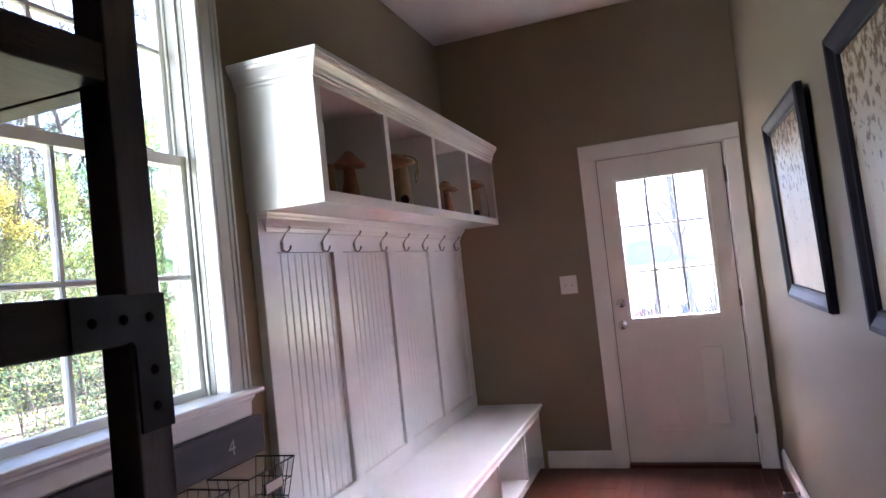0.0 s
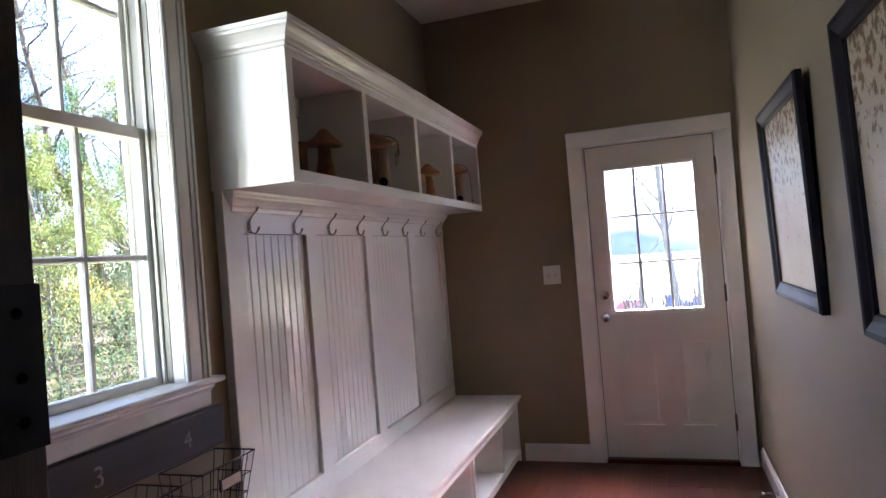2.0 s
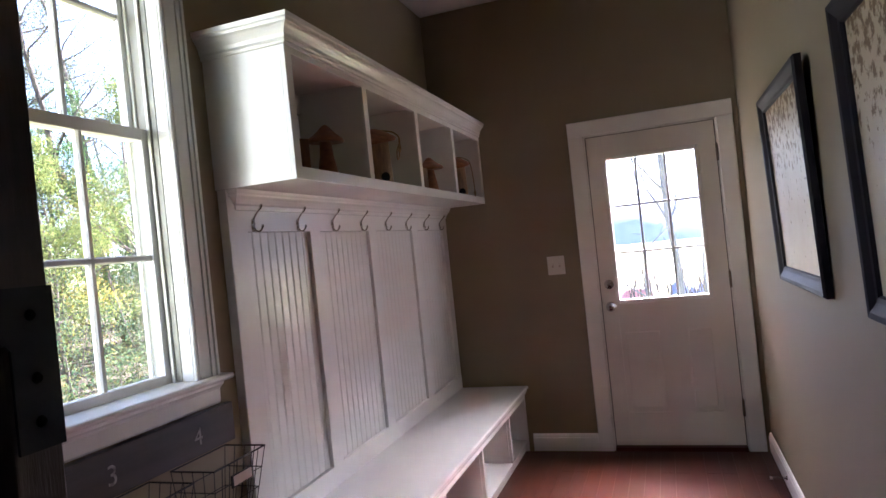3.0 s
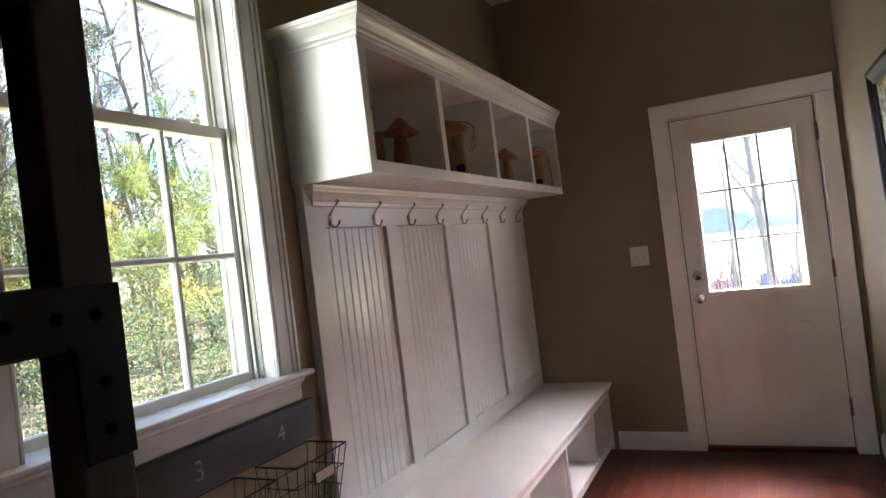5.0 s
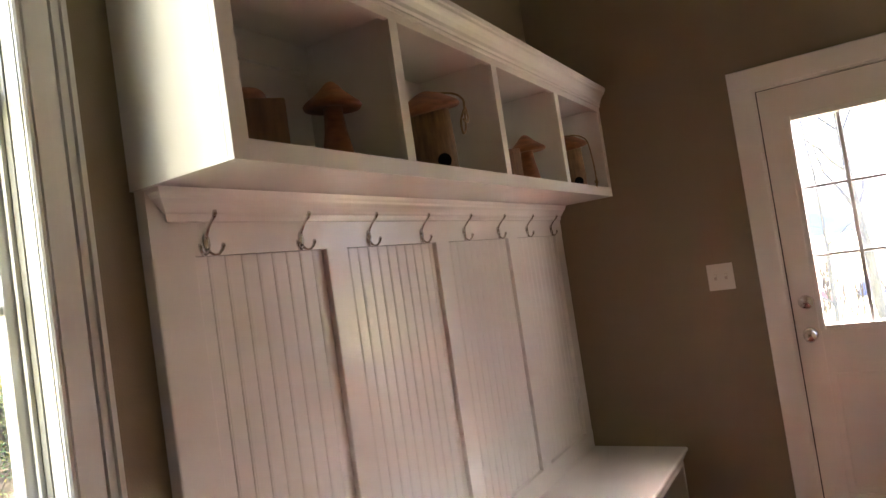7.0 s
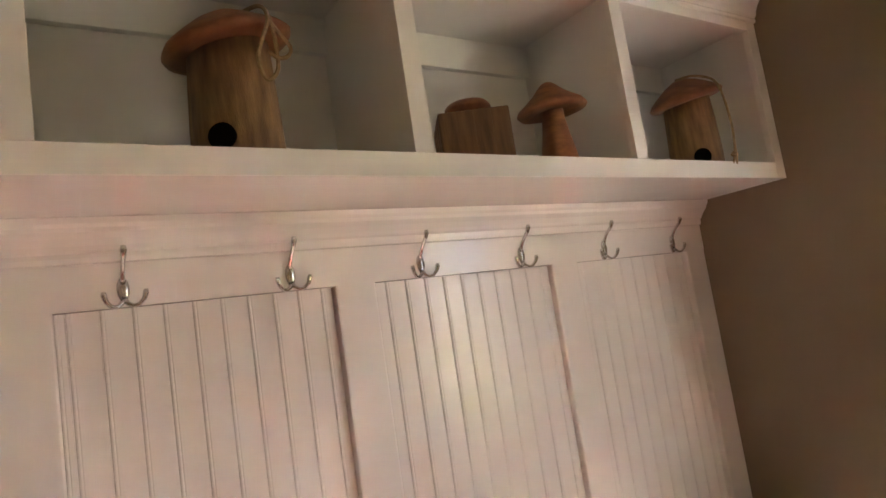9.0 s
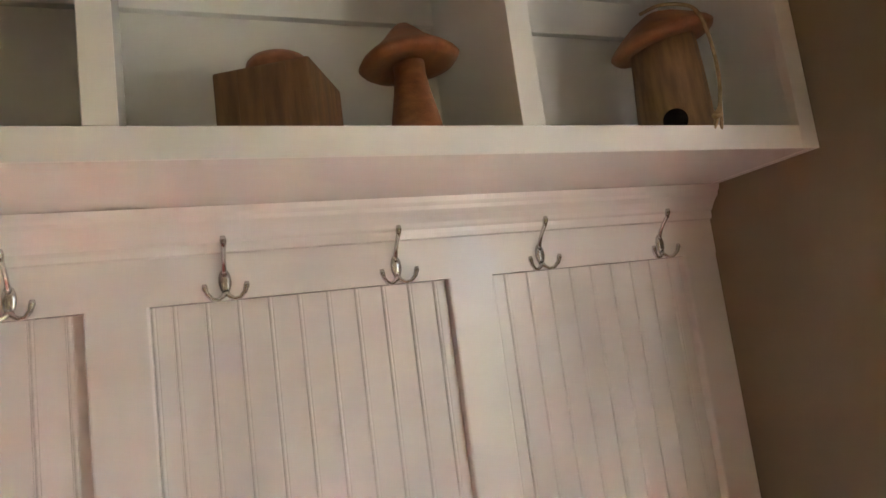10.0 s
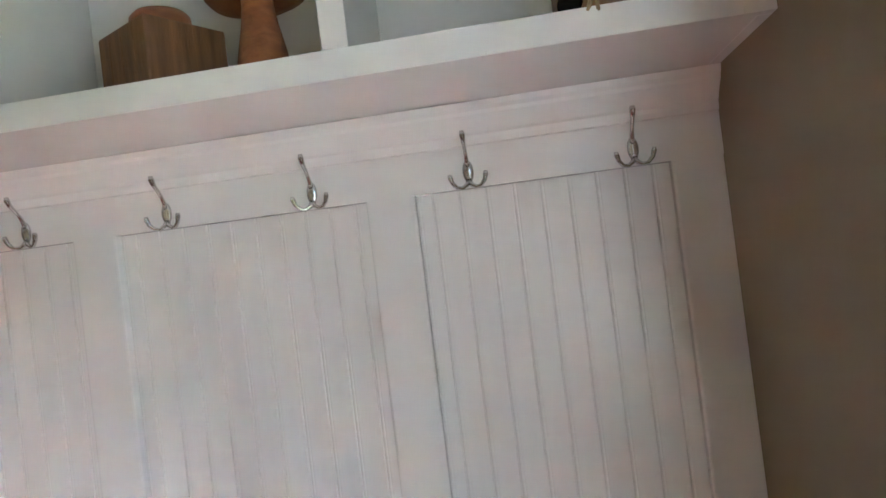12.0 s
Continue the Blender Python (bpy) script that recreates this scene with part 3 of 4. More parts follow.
part("crown_moulding", strip(crown, [lambda o: (0.001, CY0 - o), lambda o: (CX + o, CY0 - o), lambda o: (CX + o, -0.001)]), CABINET_WHITE, cab, "white stepped crown moulding")

# ---- bench ----
bench = thing("storage_bench", (0.25, -1.2, 0), "white built-in bench with open shoe cubbies beneath", "bench")
seat_prof = [(0.0005, 0.407), (0.484, 0.407), (0.489, 0.410), (0.491, 0.416), (0.494, 0.417), (0.499, 0.422), (0.500, 0.429), (0.497, 0.435), (0.492, 0.437), (0.0005, 0.437)]
part("seat_board", extruded(seat_prof, "y", -2.40, -0.001), CABINET_WHITE, bench)
part("front_moulding", extruded([(0.470, 0.380), (0.476, 0.382), (0.479, 0.392), (0.486, 0.400), (0.487, 0.4065), (0.470, 0.4065)], "y", -2.395, -0.001), CABINET_WHITE, bench)
for y0, y1 in ((-2.395, -2.373), (-0.023, -0.001)):
    part("end_panel", block(0.001, 0.469, y0, y1, 0, 0.4065, 0.001), CABINET_WHITE, bench)
part("face_rail", block(0.451, 0.4695, -2.3725, -0.0235, 0.352, 0.3795, 0.001), CABINET_WHITE, bench)
BD = (-1.685, -1.083, -0.475)
for y in BD:
    part("face_stile", block(0.451, 0.469, y - 0.011, y + 0.011, 0.0765, 0.3515, 0.001), CABINET_WHITE, bench)
    part("divider", block(0.012, 0.4505, y - 0.011, y + 0.011, 0.0765, 0.4065, 0.001), CABINET_WHITE, bench)
part("bottom_board", block(0.001, 0.469, -2.3725, -0.0235, 0.052, 0.076, 0.001), CABINET_WHITE, bench)
part("kick_board", block(0.425, 0.445, -2.3725, -0.0235, 0.0, 0.0515), CABINET_WHITE, bench)
part("back_board", block(0.001, 0.0115, -2.3725, -0.0235, 0.0765, 0.4065), CABINET_WHITE, bench)


# ---- coat hooks ----
def coat_hook(y):
    z = 1.568
    h = thing("coat_hook", (FACE, y, z), "satin nickel triple coat hook on the white rail", "coat hook", "coat hooks in a row")
    bm = bmesh.new()
    bmesh.ops.create_uvsphere(bm, u_segments=16, v_segments=10, radius=1)
    bmesh.ops.transform(bm, verts=bm.verts, matrix=Matrix.Translation((FACE + 0.0035, y, z + 0.006)) @ Matrix.Diagonal((0.0055, 0.0105, 0.0215, 1)))
    part("back_plate", bm, NICKEL, h, smooth=True)
    arm = [(0.004, 0, 0.016), (0.009, 0, 0.027), (0.017, 0, 0.038), (0.028, 0, 0.049), (0.039, 0, 0.058), (0.045, 0, 0.068), (0.046, 0, 0.075)]
    bm = tube([(FACE + a, y + b, z + c) for a, b, c in arm], [0.0055, 0.0042, 0.0037, 0.0037, 0.0044, 0.0056, 0.0036], 10)
    part("upper_arm", bm, NICKEL, h, smooth=True)
    for s in (-1, 1):
        low_arm = [(0.005, 0, -0.010), (0.008, 0.005, -0.019), (0.011, 0.013, -0.0240), (0.015, 0.022, -0.0225), (0.019, 0.0295, -0.014), (0.0215, 0.0325, -0.004), (0.022, 0.033, 0.002)]
        bm = tube([(FACE + a, y + s * b, z + c) for a, b, c in low_arm], [0.0050, 0.0042, 0.0036, 0.0036, 0.0040, 0.0050, 0.0034], 10)
        part("lower_arm", bm, NICKEL, h, smooth=True)
    for dz in (0.018, -0.006):
        part("screw", tube([(FACE + 0.0075, y, z + dz), (FACE + 0.0100, y, z + dz)], [0.0032, 0.0024], 10), NICKEL, h)
    return h


hook = coat_hook(-2.256)
for y in (-1.948, -1.650, -1.352, -1.049, -0.753, -0.453, -0.155):
    copy_thing(hook, pose(FACE, y, 1.568))

# ---- bird houses and mushrooms in the cubbies ----
SHELF = CZ0 + 0.029


def block_house(x, y, turn, size, height):
    b = thing("block_birdhouse", (x, y, SHELF), "square brown wooden birdhouse with a round flat lid, in a cubby", "birdhouse", "wooden birdhouses")
    bm = block(-size / 2, size / 2, -size / 2, size / 2, 0, height, 0.004)
    bmesh.ops.translate(bm, verts=bm.verts, vec=b.location)
    body = part("body", bm, BLOCK_WOOD, b)
    for i in range(3):
        s = -size / 2 + size * (i + 1) / 4
        for q in ((s - 0.0015, s + 0.0015, -size / 2 - 0.0012, -size / 2), (size / 2, size / 2 + 0.0012, s - 0.0015, s + 0.0015)):
            bm = block(*q, 0.004, height - 0.004)
            bmesh.ops.translate(bm, verts=bm.verts, vec=b.location)
            part("batten", bm, BLOCK_WOOD, body)
    bm = turned([(0.047, 0), (0.047, 0.014), (0.052, 0.018), (0.051, 0.028), (0.044, 0.036), (0.02, 0.039)], 32, 0.04)
    bmesh.ops.translate(bm, verts=bm.verts, vec=b.location + Vector((0, 0, height)))
    part("lid", bm, ROOF_WOOD, b, "round reddish lid", True)
    b.rotation_euler = (0, 0, radians(turn))
    return b


def mushroom(x, y, turn, seed, wide=1.0, rise=0.0):
    m = thing("wooden_mushroom", (x, y, SHELF), "turned wooden mushroom with a broad reddish cap", "mushroom ornament", "wooden mushrooms")
    stem = turned([(0.040, 0), (0.046, 0.006), (0.045, 0.03), (0.038, 0.07), (0.030, 0.11), (0.026, 0.14 + rise), (0.026, 0.165 + rise)], 28, 0.06, seed)
    bmesh.ops.translate(stem, verts=stem.verts, vec=m.location)
    part("stem", stem, ROOF_WOOD, m, "flared paler stem", True)
    cap = turned([(r * wide, h) for r, h in ((0.03, 0.0), (0.060, -0.005), (0.078, -0.003), (0.083, 0.003), (0.077, 0.012), (0.058, 0.025), (0.038, 0.041), (0.024, 0.056), (0.013, 0.066), (0.003, 0.070))], 36, 0.07, seed)
    bmesh.ops.transform(cap, verts=cap.verts, matrix=Matrix.Translation(m.location + Vector((0, 0, 0.158 + rise))) @ Matrix.Rotation(radians(4), 4, "X"))
    part("cap", cap, ROOF_WOOD, m, smooth=True)
    m.rotation_euler = (0, 0, radians(turn))
    return m


def log_house(x, y, hole_turn, tilt, seed, k=1.0):
    g = thing("log_birdhouse", (x, y, SHELF), "round log birdhouse with a sloping wooden roof and twine", "birdhouse", "log birdhouses")
    at = g.location
    body = turned([(0.077 * k, 0), (0.079 * k, 0.01), (0.078 * k, 0.08), (0.074 * k, 0.16), (0.071 * k, 0.225)], 32, 0.035, seed)
    bmesh.ops.translate(body, verts=body.verts, vec=at)
    part("body", body, BAMBOO, g, smooth=True)
    a = radians(hole_turn)
    way = Vector((math.cos(a), math.sin(a), 0))
    part("hole_shade_plug", tube([at + way * 0.05 + Vector((0, 0, 0.050)), at + way * (0.0802 * k + 0.0005) + Vector((0, 0, 0.050))], 0.022, 20), HOLE, g, "near-black plug drawn as the shaded entrance hole")
    roof = turned([(r * k, h) for r, h in ((0.098, -0.010), (0.110, -0.006), (0.114, 0.002), (0.106, 0.012), (0.078, 0.030), (0.048, 0.047), (0.020, 0.058), (0.004, 0.061))], 36, 0.06, seed)
    lean = Matrix.Translation(at + Vector((0, 0.0, 0.228))) @ Matrix.Rotation(radians(tilt), 4, "X")
    bmesh.ops.transform(roof, verts=roof.verts, matrix=lean)
    part("roof", roof, ROOF_WOOD, g, "sloping turned wooden roof", True)
    return g, at


g, at = log_house(0.215, -1.480, -36, 13, 3, 0.96)
loop = [(0.03, 0.02, 0.28), (0.09, 0.03, 0.262), (0.118, 0.03, 0.225), (0.107, 0.012, 0.170), (0.103, 0.022, 0.132), (0.104, 0.042, 0.148), (0.108, 0.042, 0.195), (0.114, 0.034, 0.235)]
part("twine", tube(flowing([at + Vector(p) for p in loop]), 0.0036, 6), TWINE, g, "loop of pale jute twine")
loop = [(0.115, 0.03, 0.23), (0.110, 0.05, 0.208), (0.104, 0.068, 0.19), (0.104, 0.062, 0.174), (0.106, 0.044, 0.168), (0.106, 0.03, 0.178)]
part("twine", tube(flowing([at + Vector(p) for p in loop]), 0.0034, 6), TWINE, g)
g, at = log_house(0.21, -0.210, -44, 13, 5, 0.89)
loop = [(0.02, -0.06, 0.272), (0.055, -0.045, 0.272), (0.082, -0.02, 0.262), (0.100, -0.004, 0.243), (0.108, 0.006, 0.20), (0.115, 0.006, 0.12), (0.121, -0.010, 0.06), (0.124, -0.024, 0.034), (0.123, -0.030, 0.018), (0.115, -0.036, 0.005), (0.096, -0.034, 0.0045)]
part("twine", tube(flowing([at + Vector(p) for p in loop]), 0.0034, 6), TWINE, g, "loop of pale jute twine")
loop = [(0.118, 0.000, 0.085), (0.122, -0.010, 0.060), (0.126, -0.018, 0.036), (0.126, -0.020, 0.022), (0.118, -0.018, 0.006), (0.10, -0.012, 0.0045)]
part("twine", tube(flowing([at + Vector(p) for p in loop]), 0.0030, 6), TWINE, g)
knot = [(0.120, -0.026, 0.040), (0.128, -0.020, 0.034), (0.129, -0.030, 0.028), (0.120, -0.030, 0.033), (0.121, -0.019, 0.040), (0.129, -0.025, 0.042)]
part("twine", tube(flowing([at + Vector(p) for p in knot]), 0.0036, 6), TWINE, g)
block_house(0.165, -0.948, -30, 0.152, 0.146)
block_house(0.15, -2.19, -35, 0.158, 0.147)
mushroom(0.222, -0.748, 0, 2)
mushroom(0.20, -1.935, 70, 6, 0.94, 0.014)

# ---- framed prints on the east wall ----
def framed_print(y0, y1):
    z0, z1, fw = 1.126, 1.908, 0.062
    f = thing("framed_print", (W - 0.001, (y0 + y1) / 2, z0), "large botanical print in a dark espresso frame", "picture", "framed prints")
    px = W - 0.002
    def prof(s):
        return [(0, 0), (0, 0.022), (0.006, 0.030), (0.020, 0.028), (0.046, 0.018), (0.058, 0.016), (fw, 0.010), (fw, 0)]
    # the four mitred sides
    def side(pts_a, pts_b):
        bm = bmesh.new()
        ra = [bm.verts.new(p) for p in pts_a]
        rb = [bm.verts.new(p) for p in pts_b]
        for j in range(len(ra)):
            k = (j + 1) % len(ra)
            bm.faces.new((ra[j], ra[k], rb[k], rb[j]))
        bm.faces.new(ra[::-1])
        bm.faces.new(rb)
        return bm
    def corner(sy, sz):
        yy, zz = (y0, y1)[sy], (z0, z1)[sz]
        return [(px - dd, yy + (w if sy == 0 else -w), zz + (w if sz == 0 else -w)) for w, dd in prof(0)]
    for a, b in (((0, 0), (1, 0)), ((1, 0), (1, 1)), ((1, 1), (0, 1)), ((0, 1), (0, 0))):
        part("frame_side", side(corner(*a), corner(*b)), FRAME_BLACK, f)
    part("print", block(px - 0.006, px - 0.003, y0 + 0.05, y1 - 0.05, z0 + 0.05, z1 - 0.05), PRINT, f, "buff paper with brown leaf marks")
    lip = part("inner_lip", block(px - 0.0095, px - 0.0065, y0 + fw - 0.001, y0 + fw + 0.007, z0 + fw - 0.001, z1 - fw + 0.001), FRAME_BLACK, f)
    f.rotation_euler = (0, radians(-1.7), 0)
    return f


framed_print(-1.995, -1.165)
framed_print(-3.29, -2.46)

# ---- numbered rack with wire baskets under the window ----
rack = thing("numbered_rack_board", (0.015, -3.0, 0.84), "charcoal painted board with worn white numerals under the window", "wall rack")
part("board", block(0.001, 0.028, -3.72, -2.462, 0.838, 0.966, 0.004), RACK_WOOD, rack)


def numeral(text, y, z, size):
    cu = bpy.data.curves.new("numeral", "FONT")
    cu.body, cu.size, cu.align_x, cu.align_y, cu.extrude = text, size, "CENTER", "CENTER", 0.0004
    tmp = bpy.data.objects.new("numeral", cu)
    me = bpy.data.meshes.new_from_object(tmp)
    bpy.data.objects.remove(tmp)
    bm = bmesh.new()
    bm.from_mesh(me)
    bpy.data.meshes.remove(me)
    turn = Matrix(((0, 0, 1, 0.0288), (1, 0, 0, y), (0, 1, 0, z), (0, 0, 0, 1)))
    bmesh.ops.transform(bm, verts=bm.verts, matrix=turn)
    part("numeral", bm, CHALK, rack, "worn white painted number")


numeral("3", -2.98, 0.895, 0.078)
numeral("4", -2.642, 0.895, 0.078)


def wire_basket(yc):
    bk = thing("wire_basket", (0.03, yc, 0.60), "black wire basket with a card label hung under the board", "basket", "wire baskets")
    hw, x0, x1, z0, z1 = 0.125, 0.030, 0.185, 0.60, 0.835
    def ring(t):
        k, z = 0.72 + 0.28 * t, z0 + (z1 - z0) * t
        return [(x0, yc - hw * k, z), (x0 + (x1 - x0) * k, yc - hw * k, z), (x0 + (x1 - x0) * k, yc + hw * k, z), (x0, yc + hw * k, z)]
    for t, r in ((1, 0.0026), (0.72, 0.0015), (0.46, 0.0015), (0.2, 0.0015), (0, 0.002)):
        q = ring(t)
        part("hoop", tube(q + [q[0]], r, 6), WIRE, bk)
    lo, hi = ring(0), ring(1)
    for e in range(3):
        n = (4, 7, 4)[e]
        for i in range(n + 1):
            a = Vector(lo[e]).lerp(Vector(lo[e + 1]), i / n)
            b = Vector(hi[e]).lerp(Vector(hi[e + 1]), i / n)
            part("upright", tube([a, b], 0.0014, 5), WIRE, bk)
    for i in range(1, 6):
        a, b = Vector(lo[0]).lerp(Vector(lo[3]), i / 6), Vector(lo[1]).lerp(Vector(lo[2]), i / 6)
        part("floor_wire", tube([a, b], 0.0014, 5), WIRE, bk)
    tag = part("label_holder", block(x1 - 0.004, x1 + 0.0005, yc - 0.052, yc + 0.052, 0.760, 0.797, 0.001), WIRE, bk, "black metal label holder")
    part("label_card", block(x1 + 0.0006, x1 + 0.0016, yc - 0.044, yc + 0.044, 0.764, 0.793), CARD, tag, "blank buff card")
    return bk


bk = wire_basket(-2.65)
copy_thing(bk, pose(0.03, -2.985, 0.60))

# ---- dark shelf tower by the window ----
tower = thing("shelf_tower", (0.78, -4.35, 0), "dark stained wooden shelf tower with steel corner plates", "shelf unit")
PX0, PX1, TY0, TY1 = 0.588, 0.956, -4.741, -3.883
for x in (PX0, PX1 - 0.04):
    for y in (TY0, TY1 - 0.045):
        part("post", block(x, x + 0.04, y, y + 0.045, 0, 2.12, 0.002), DARK_WOOD, tower)
for z0, z1 in ((0.20, 0.252), (0.78, 0.832), (1.357, 1.409), (1.624, 1.664), (2.06, 2.112)):
    for x in (PX0 + 0.002, PX1 - 0.036):
        part("side_rail", block(x, x + 0.034, TY0 + 0.0455, TY1 - 0.0455, z0, z1, 0.002), DARK_RAIL, tower)
    for y in (TY0 + 0.004, TY1 - 0.041):
        part("end_rail", block(PX0 + 0.0405, PX1 - 0.0405, y, y + 0.034, z0, z1, 0.002), DARK_RAIL, tower)
    part("shelf_board", block(PX0 + 0.037, PX1 - 0.037, TY0 + 0.039, TY1 - 0.042, z0 + 0.002, z0 + 0.024), DARK_RAIL, tower)
for z in (0.82, 1.407):
    prof = [(TY1 + 0.001, z), (TY1 - 0.114, z), (TY1 - 0.114, z - 0.047), (TY1 - 0.046, z - 0.047), (TY1 - 0.042, z - 0.052), (TY1 - 0.042, z - 0.139), (TY1 + 0.001, z - 0.139)]
    plate = part("corner_plate", extruded(prof, "x", PX1 + 0.0005, PX1 + 0.0035), STEEL_DARK, tower, "dark steel corner plate")
    for dy, dz in ((-0.022, -0.024), (-0.055, -0.024), (-0.092, -0.024), (-0.021, -0.078), (-0.021, -0.115)):
        part("bolt", tube([(PX1 + 0.0036, TY1 + dy, z + dz), (PX1 + 0.006, TY1 + dy, z + dz)], [0.0052, 0.0036], 10), HOLE, plate)

# ---- outside: ground, woods ----
rnd = random.Random(7)
bm = bmesh.new()
grid = [-400, -120, -60, -40, -30, -24, -20, -17, -14, -12, -10, -8, -6, -4, -2, 0, 2, 4, 6, 9, 12, 16, 20, 26, 34, 45, 60, 120, 400]
verts = {}
for i, gx in enumerate(grid):
    for j, gy in enumerate(grid):
        lift = 0.0 if gx > -4 else min(1.6, (-gx - 4) * 0.06)
        verts[i, j] = bm.verts.new((gx, gy, -0.5 + lift + 0.12 * noise.noise(Vector((gx * 0.3, gy * 0.3, 0)))))
for i in range(len(grid) - 1):
    for j in range(len(grid) - 1):
        bm.faces.new((verts[i, j], verts[i + 1, j], verts[i + 1, j + 1], verts[i, j + 1]))
gn, gl = GROUND_M.node_tree.nodes, GROUND_M.node_tree.links
gsep, grange, gmix = gn.new("ShaderNodeSeparateXYZ"), gn.new("ShaderNodeMapRange"), gn.new("ShaderNodeMix")
gmix.data_type = "RGBA"
grange.inputs["From Min"].default_value, grange.inputs["From Max"].default_value = -5.2, -4.2
# Unseen over-bright lawn near the house, added to bounce sun into the room.
gmix.inputs[7].default_value = (0.36, 0.37, 0.14, 1)
gl.new(gn["Texture Coordinate"].outputs["Object"], gsep.inputs["Vector"])
gsouth, gbounce = gn.new("ShaderNodeMath"), gn.new("ShaderNodeMath")
gsouth.operation, gsouth.inputs[0].default_value, gbounce.operation = "SUBTRACT", -8.8, "MAXIMUM"
gl.new(gsep.outputs["Y"], gsouth.inputs[1])
gl.new(gsep.outputs["X"], gbounce.inputs[0])
gl.new(gsouth.outputs[0], gbounce.inputs[1])
gl.new(gbounce.outputs[0], grange.inputs["Value"])
gl.new(grange.outputs["Result"], gmix.inputs[0])
gl.new(gn["Color Ramp"].outputs["Color"], gmix.inputs[6])
gl.new(gmix.outputs[2], gn["Principled BSDF"].inputs["Base Color"])
single("ground", bm, GROUND_M, "leaf litter under the trees and an unseen bright lawn added to bounce light", "ground", kind="structure", smooth=True)


def ground_z(x):
    return -0.6 + (0.0 if x > -4 else min(1.6, (-x - 4) * 0.06))


def add_leaf(vs, fs, c, size, r):
    n = Vector((r.gauss(0, 1), r.gauss(0, 1), r.gauss(0.3, 1))).normalized()
    u = n.orthogonal().normalized()
    v = n.cross(u)
    a = r.uniform(0, 6.28)
    u, v = math.cos(a) * u + math.sin(a) * v, math.cos(a) * v - math.sin(a) * u
    i = len(vs)
    vs += [c + u * size, c + v * size * 0.55 + n * size * 0.12, c - u * size, c - v * size * 0.55 + n * size * 0.12]
    fs.append((i, i + 1, i + 2, i + 3))


def tree(name, label, seed, height, girth, leaf_mat, leaves, leaf_size, bare=0.3, spread=1.0, bark=BARK):
    """A tapered leaning trunk, forking limbs and a loose crown of separate leaves round the limb ends."""
    r = random.Random(seed)
    t = thing(name, (0, 0, 0), label, "tree", "woods round the house")
    pts, p = [], Vector((0, 0, -0.2))
    lean = Vector((r.uniform(-0.12, 0.12), r.uniform(-0.12, 0.12), 1))
    steps = 10
    for i in range(steps + 1):
        pts.append(p.copy())
        p += (lean + Vector((r.gauss(0, 0.07), r.gauss(0, 0.07), 0))) * height / steps
    bm = tube(pts, [girth * (1 - 0.85 * i / steps) + 0.006 for i in range(steps + 1)], 9)
    part("trunk", bm, bark, t)
    bm, ends = bmesh.new(), []
    for i in range(int(height * 2.6)):
        f = r.uniform(bare, 0.97)
        k = f * steps
        a = pts[int(k)].lerp(pts[min(int(k) + 1, steps)], k - int(k))
        ang, ln = r.uniform(0, 6.28), (1.15 - f) * height * 0.32 * r.uniform(0.6, 1.2) * spread
        q, line, way = a.copy(), [a.copy()], Vector((math.cos(ang), math.sin(ang), r.uniform(0.3, 1.1))).normalized()
        for s in range(5):
            way = (way + Vector((r.gauss(0, 0.2), r.gauss(0, 0.2), r.gauss(0.05, 0.15)))).normalized()
            q = q + way * ln / 5
            line.append(q.copy())
            if s > 0:
                ends.append((q.copy(), ln))
                twig = (way + Vector((r.gauss(0, 0.7), r.gauss(0, 0.7), r.gauss(0, 0.5)))).normalized()
                tip = q + twig * ln * 0.3
                tube([q, (q + tip) / 2 + Vector((0, 0, 0.02)), tip], [0.008, 0.006, 0.003], 4, into=bm)
                ends.append((tip, ln * 0.7))
        base = girth * (1 - 0.8 * f) * 0.45 + 0.006
        tube(line, [base * (1 - 0.15 * j) for j in range(6)], 6, into=bm)
    part("limbs", bm, bark, t)
    if leaves:
        vs, fs = [], []
        for i in range(leaves):
            c, ln = r.choice(ends)
            add_leaf(vs, fs, c + Vector((r.gauss(0, 0.16), r.gauss(0, 0.16), r.gauss(0, 0.13))) * (0.5 + ln), leaf_size * r.uniform(0.6, 1.3), r)
        me = bpy.data.meshes.new("crown")
        me.from_pydata(vs, [], fs)
        me.materials.append(leaf_mat)
        c = new("crown", me)
        c.parent = t
    return t


kinds = [
    tree("tree", "slender tree with green leaves at the edge of the woods", 11, 7.0, 0.07, LEAF_GREEN, 17000, 0.022, 0.1, 0.9),
    tree("tree", "young tree with yellow-green autumn leaves", 12, 6.4, 0.06, LEAF_LIME, 16000, 0.022, 0.1, 0.9),
    tree("tree", "young tree with golden autumn leaves", 13, 5.4, 0.05, LEAF_GOLD, 14000, 0.021, 0.1, 0.9),
    tree("tree", "tall thin tree with sparse grey-green leaves", 14, 10.0, 0.075, LEAF_GREY, 14000, 0.021, 0.25, 0.85),
    tree("tree", "tall dark-trunked tree with few green leaves", 15, 11.0, 0.085, LEAF_GREY, 14000, 0.021, 0.3, 0.8),
]
first = set()
spots = []
for row, (dist, gap) in enumerate(((-7.8, 1.7), (-10.5, 1.1), (-14.0, 1.2), (-18.5, 1.4), (-24.0, 1.8))):
    y = -2.8 + rnd.random()
    while y < 13 + row * 8:
        spots.append((dist + rnd.uniform(-1.2, 1.2), y + rnd.uniform(-0.5, 0.5)))
        y += gap * rnd.uniform(0.7, 1.3)
tall = [(-9.6, 1.2), (-10.2, 2.6), (-11.0, 4.6), (-10.5, -0.4), (-12.0, 7.0), (-9.8, 9.5)]
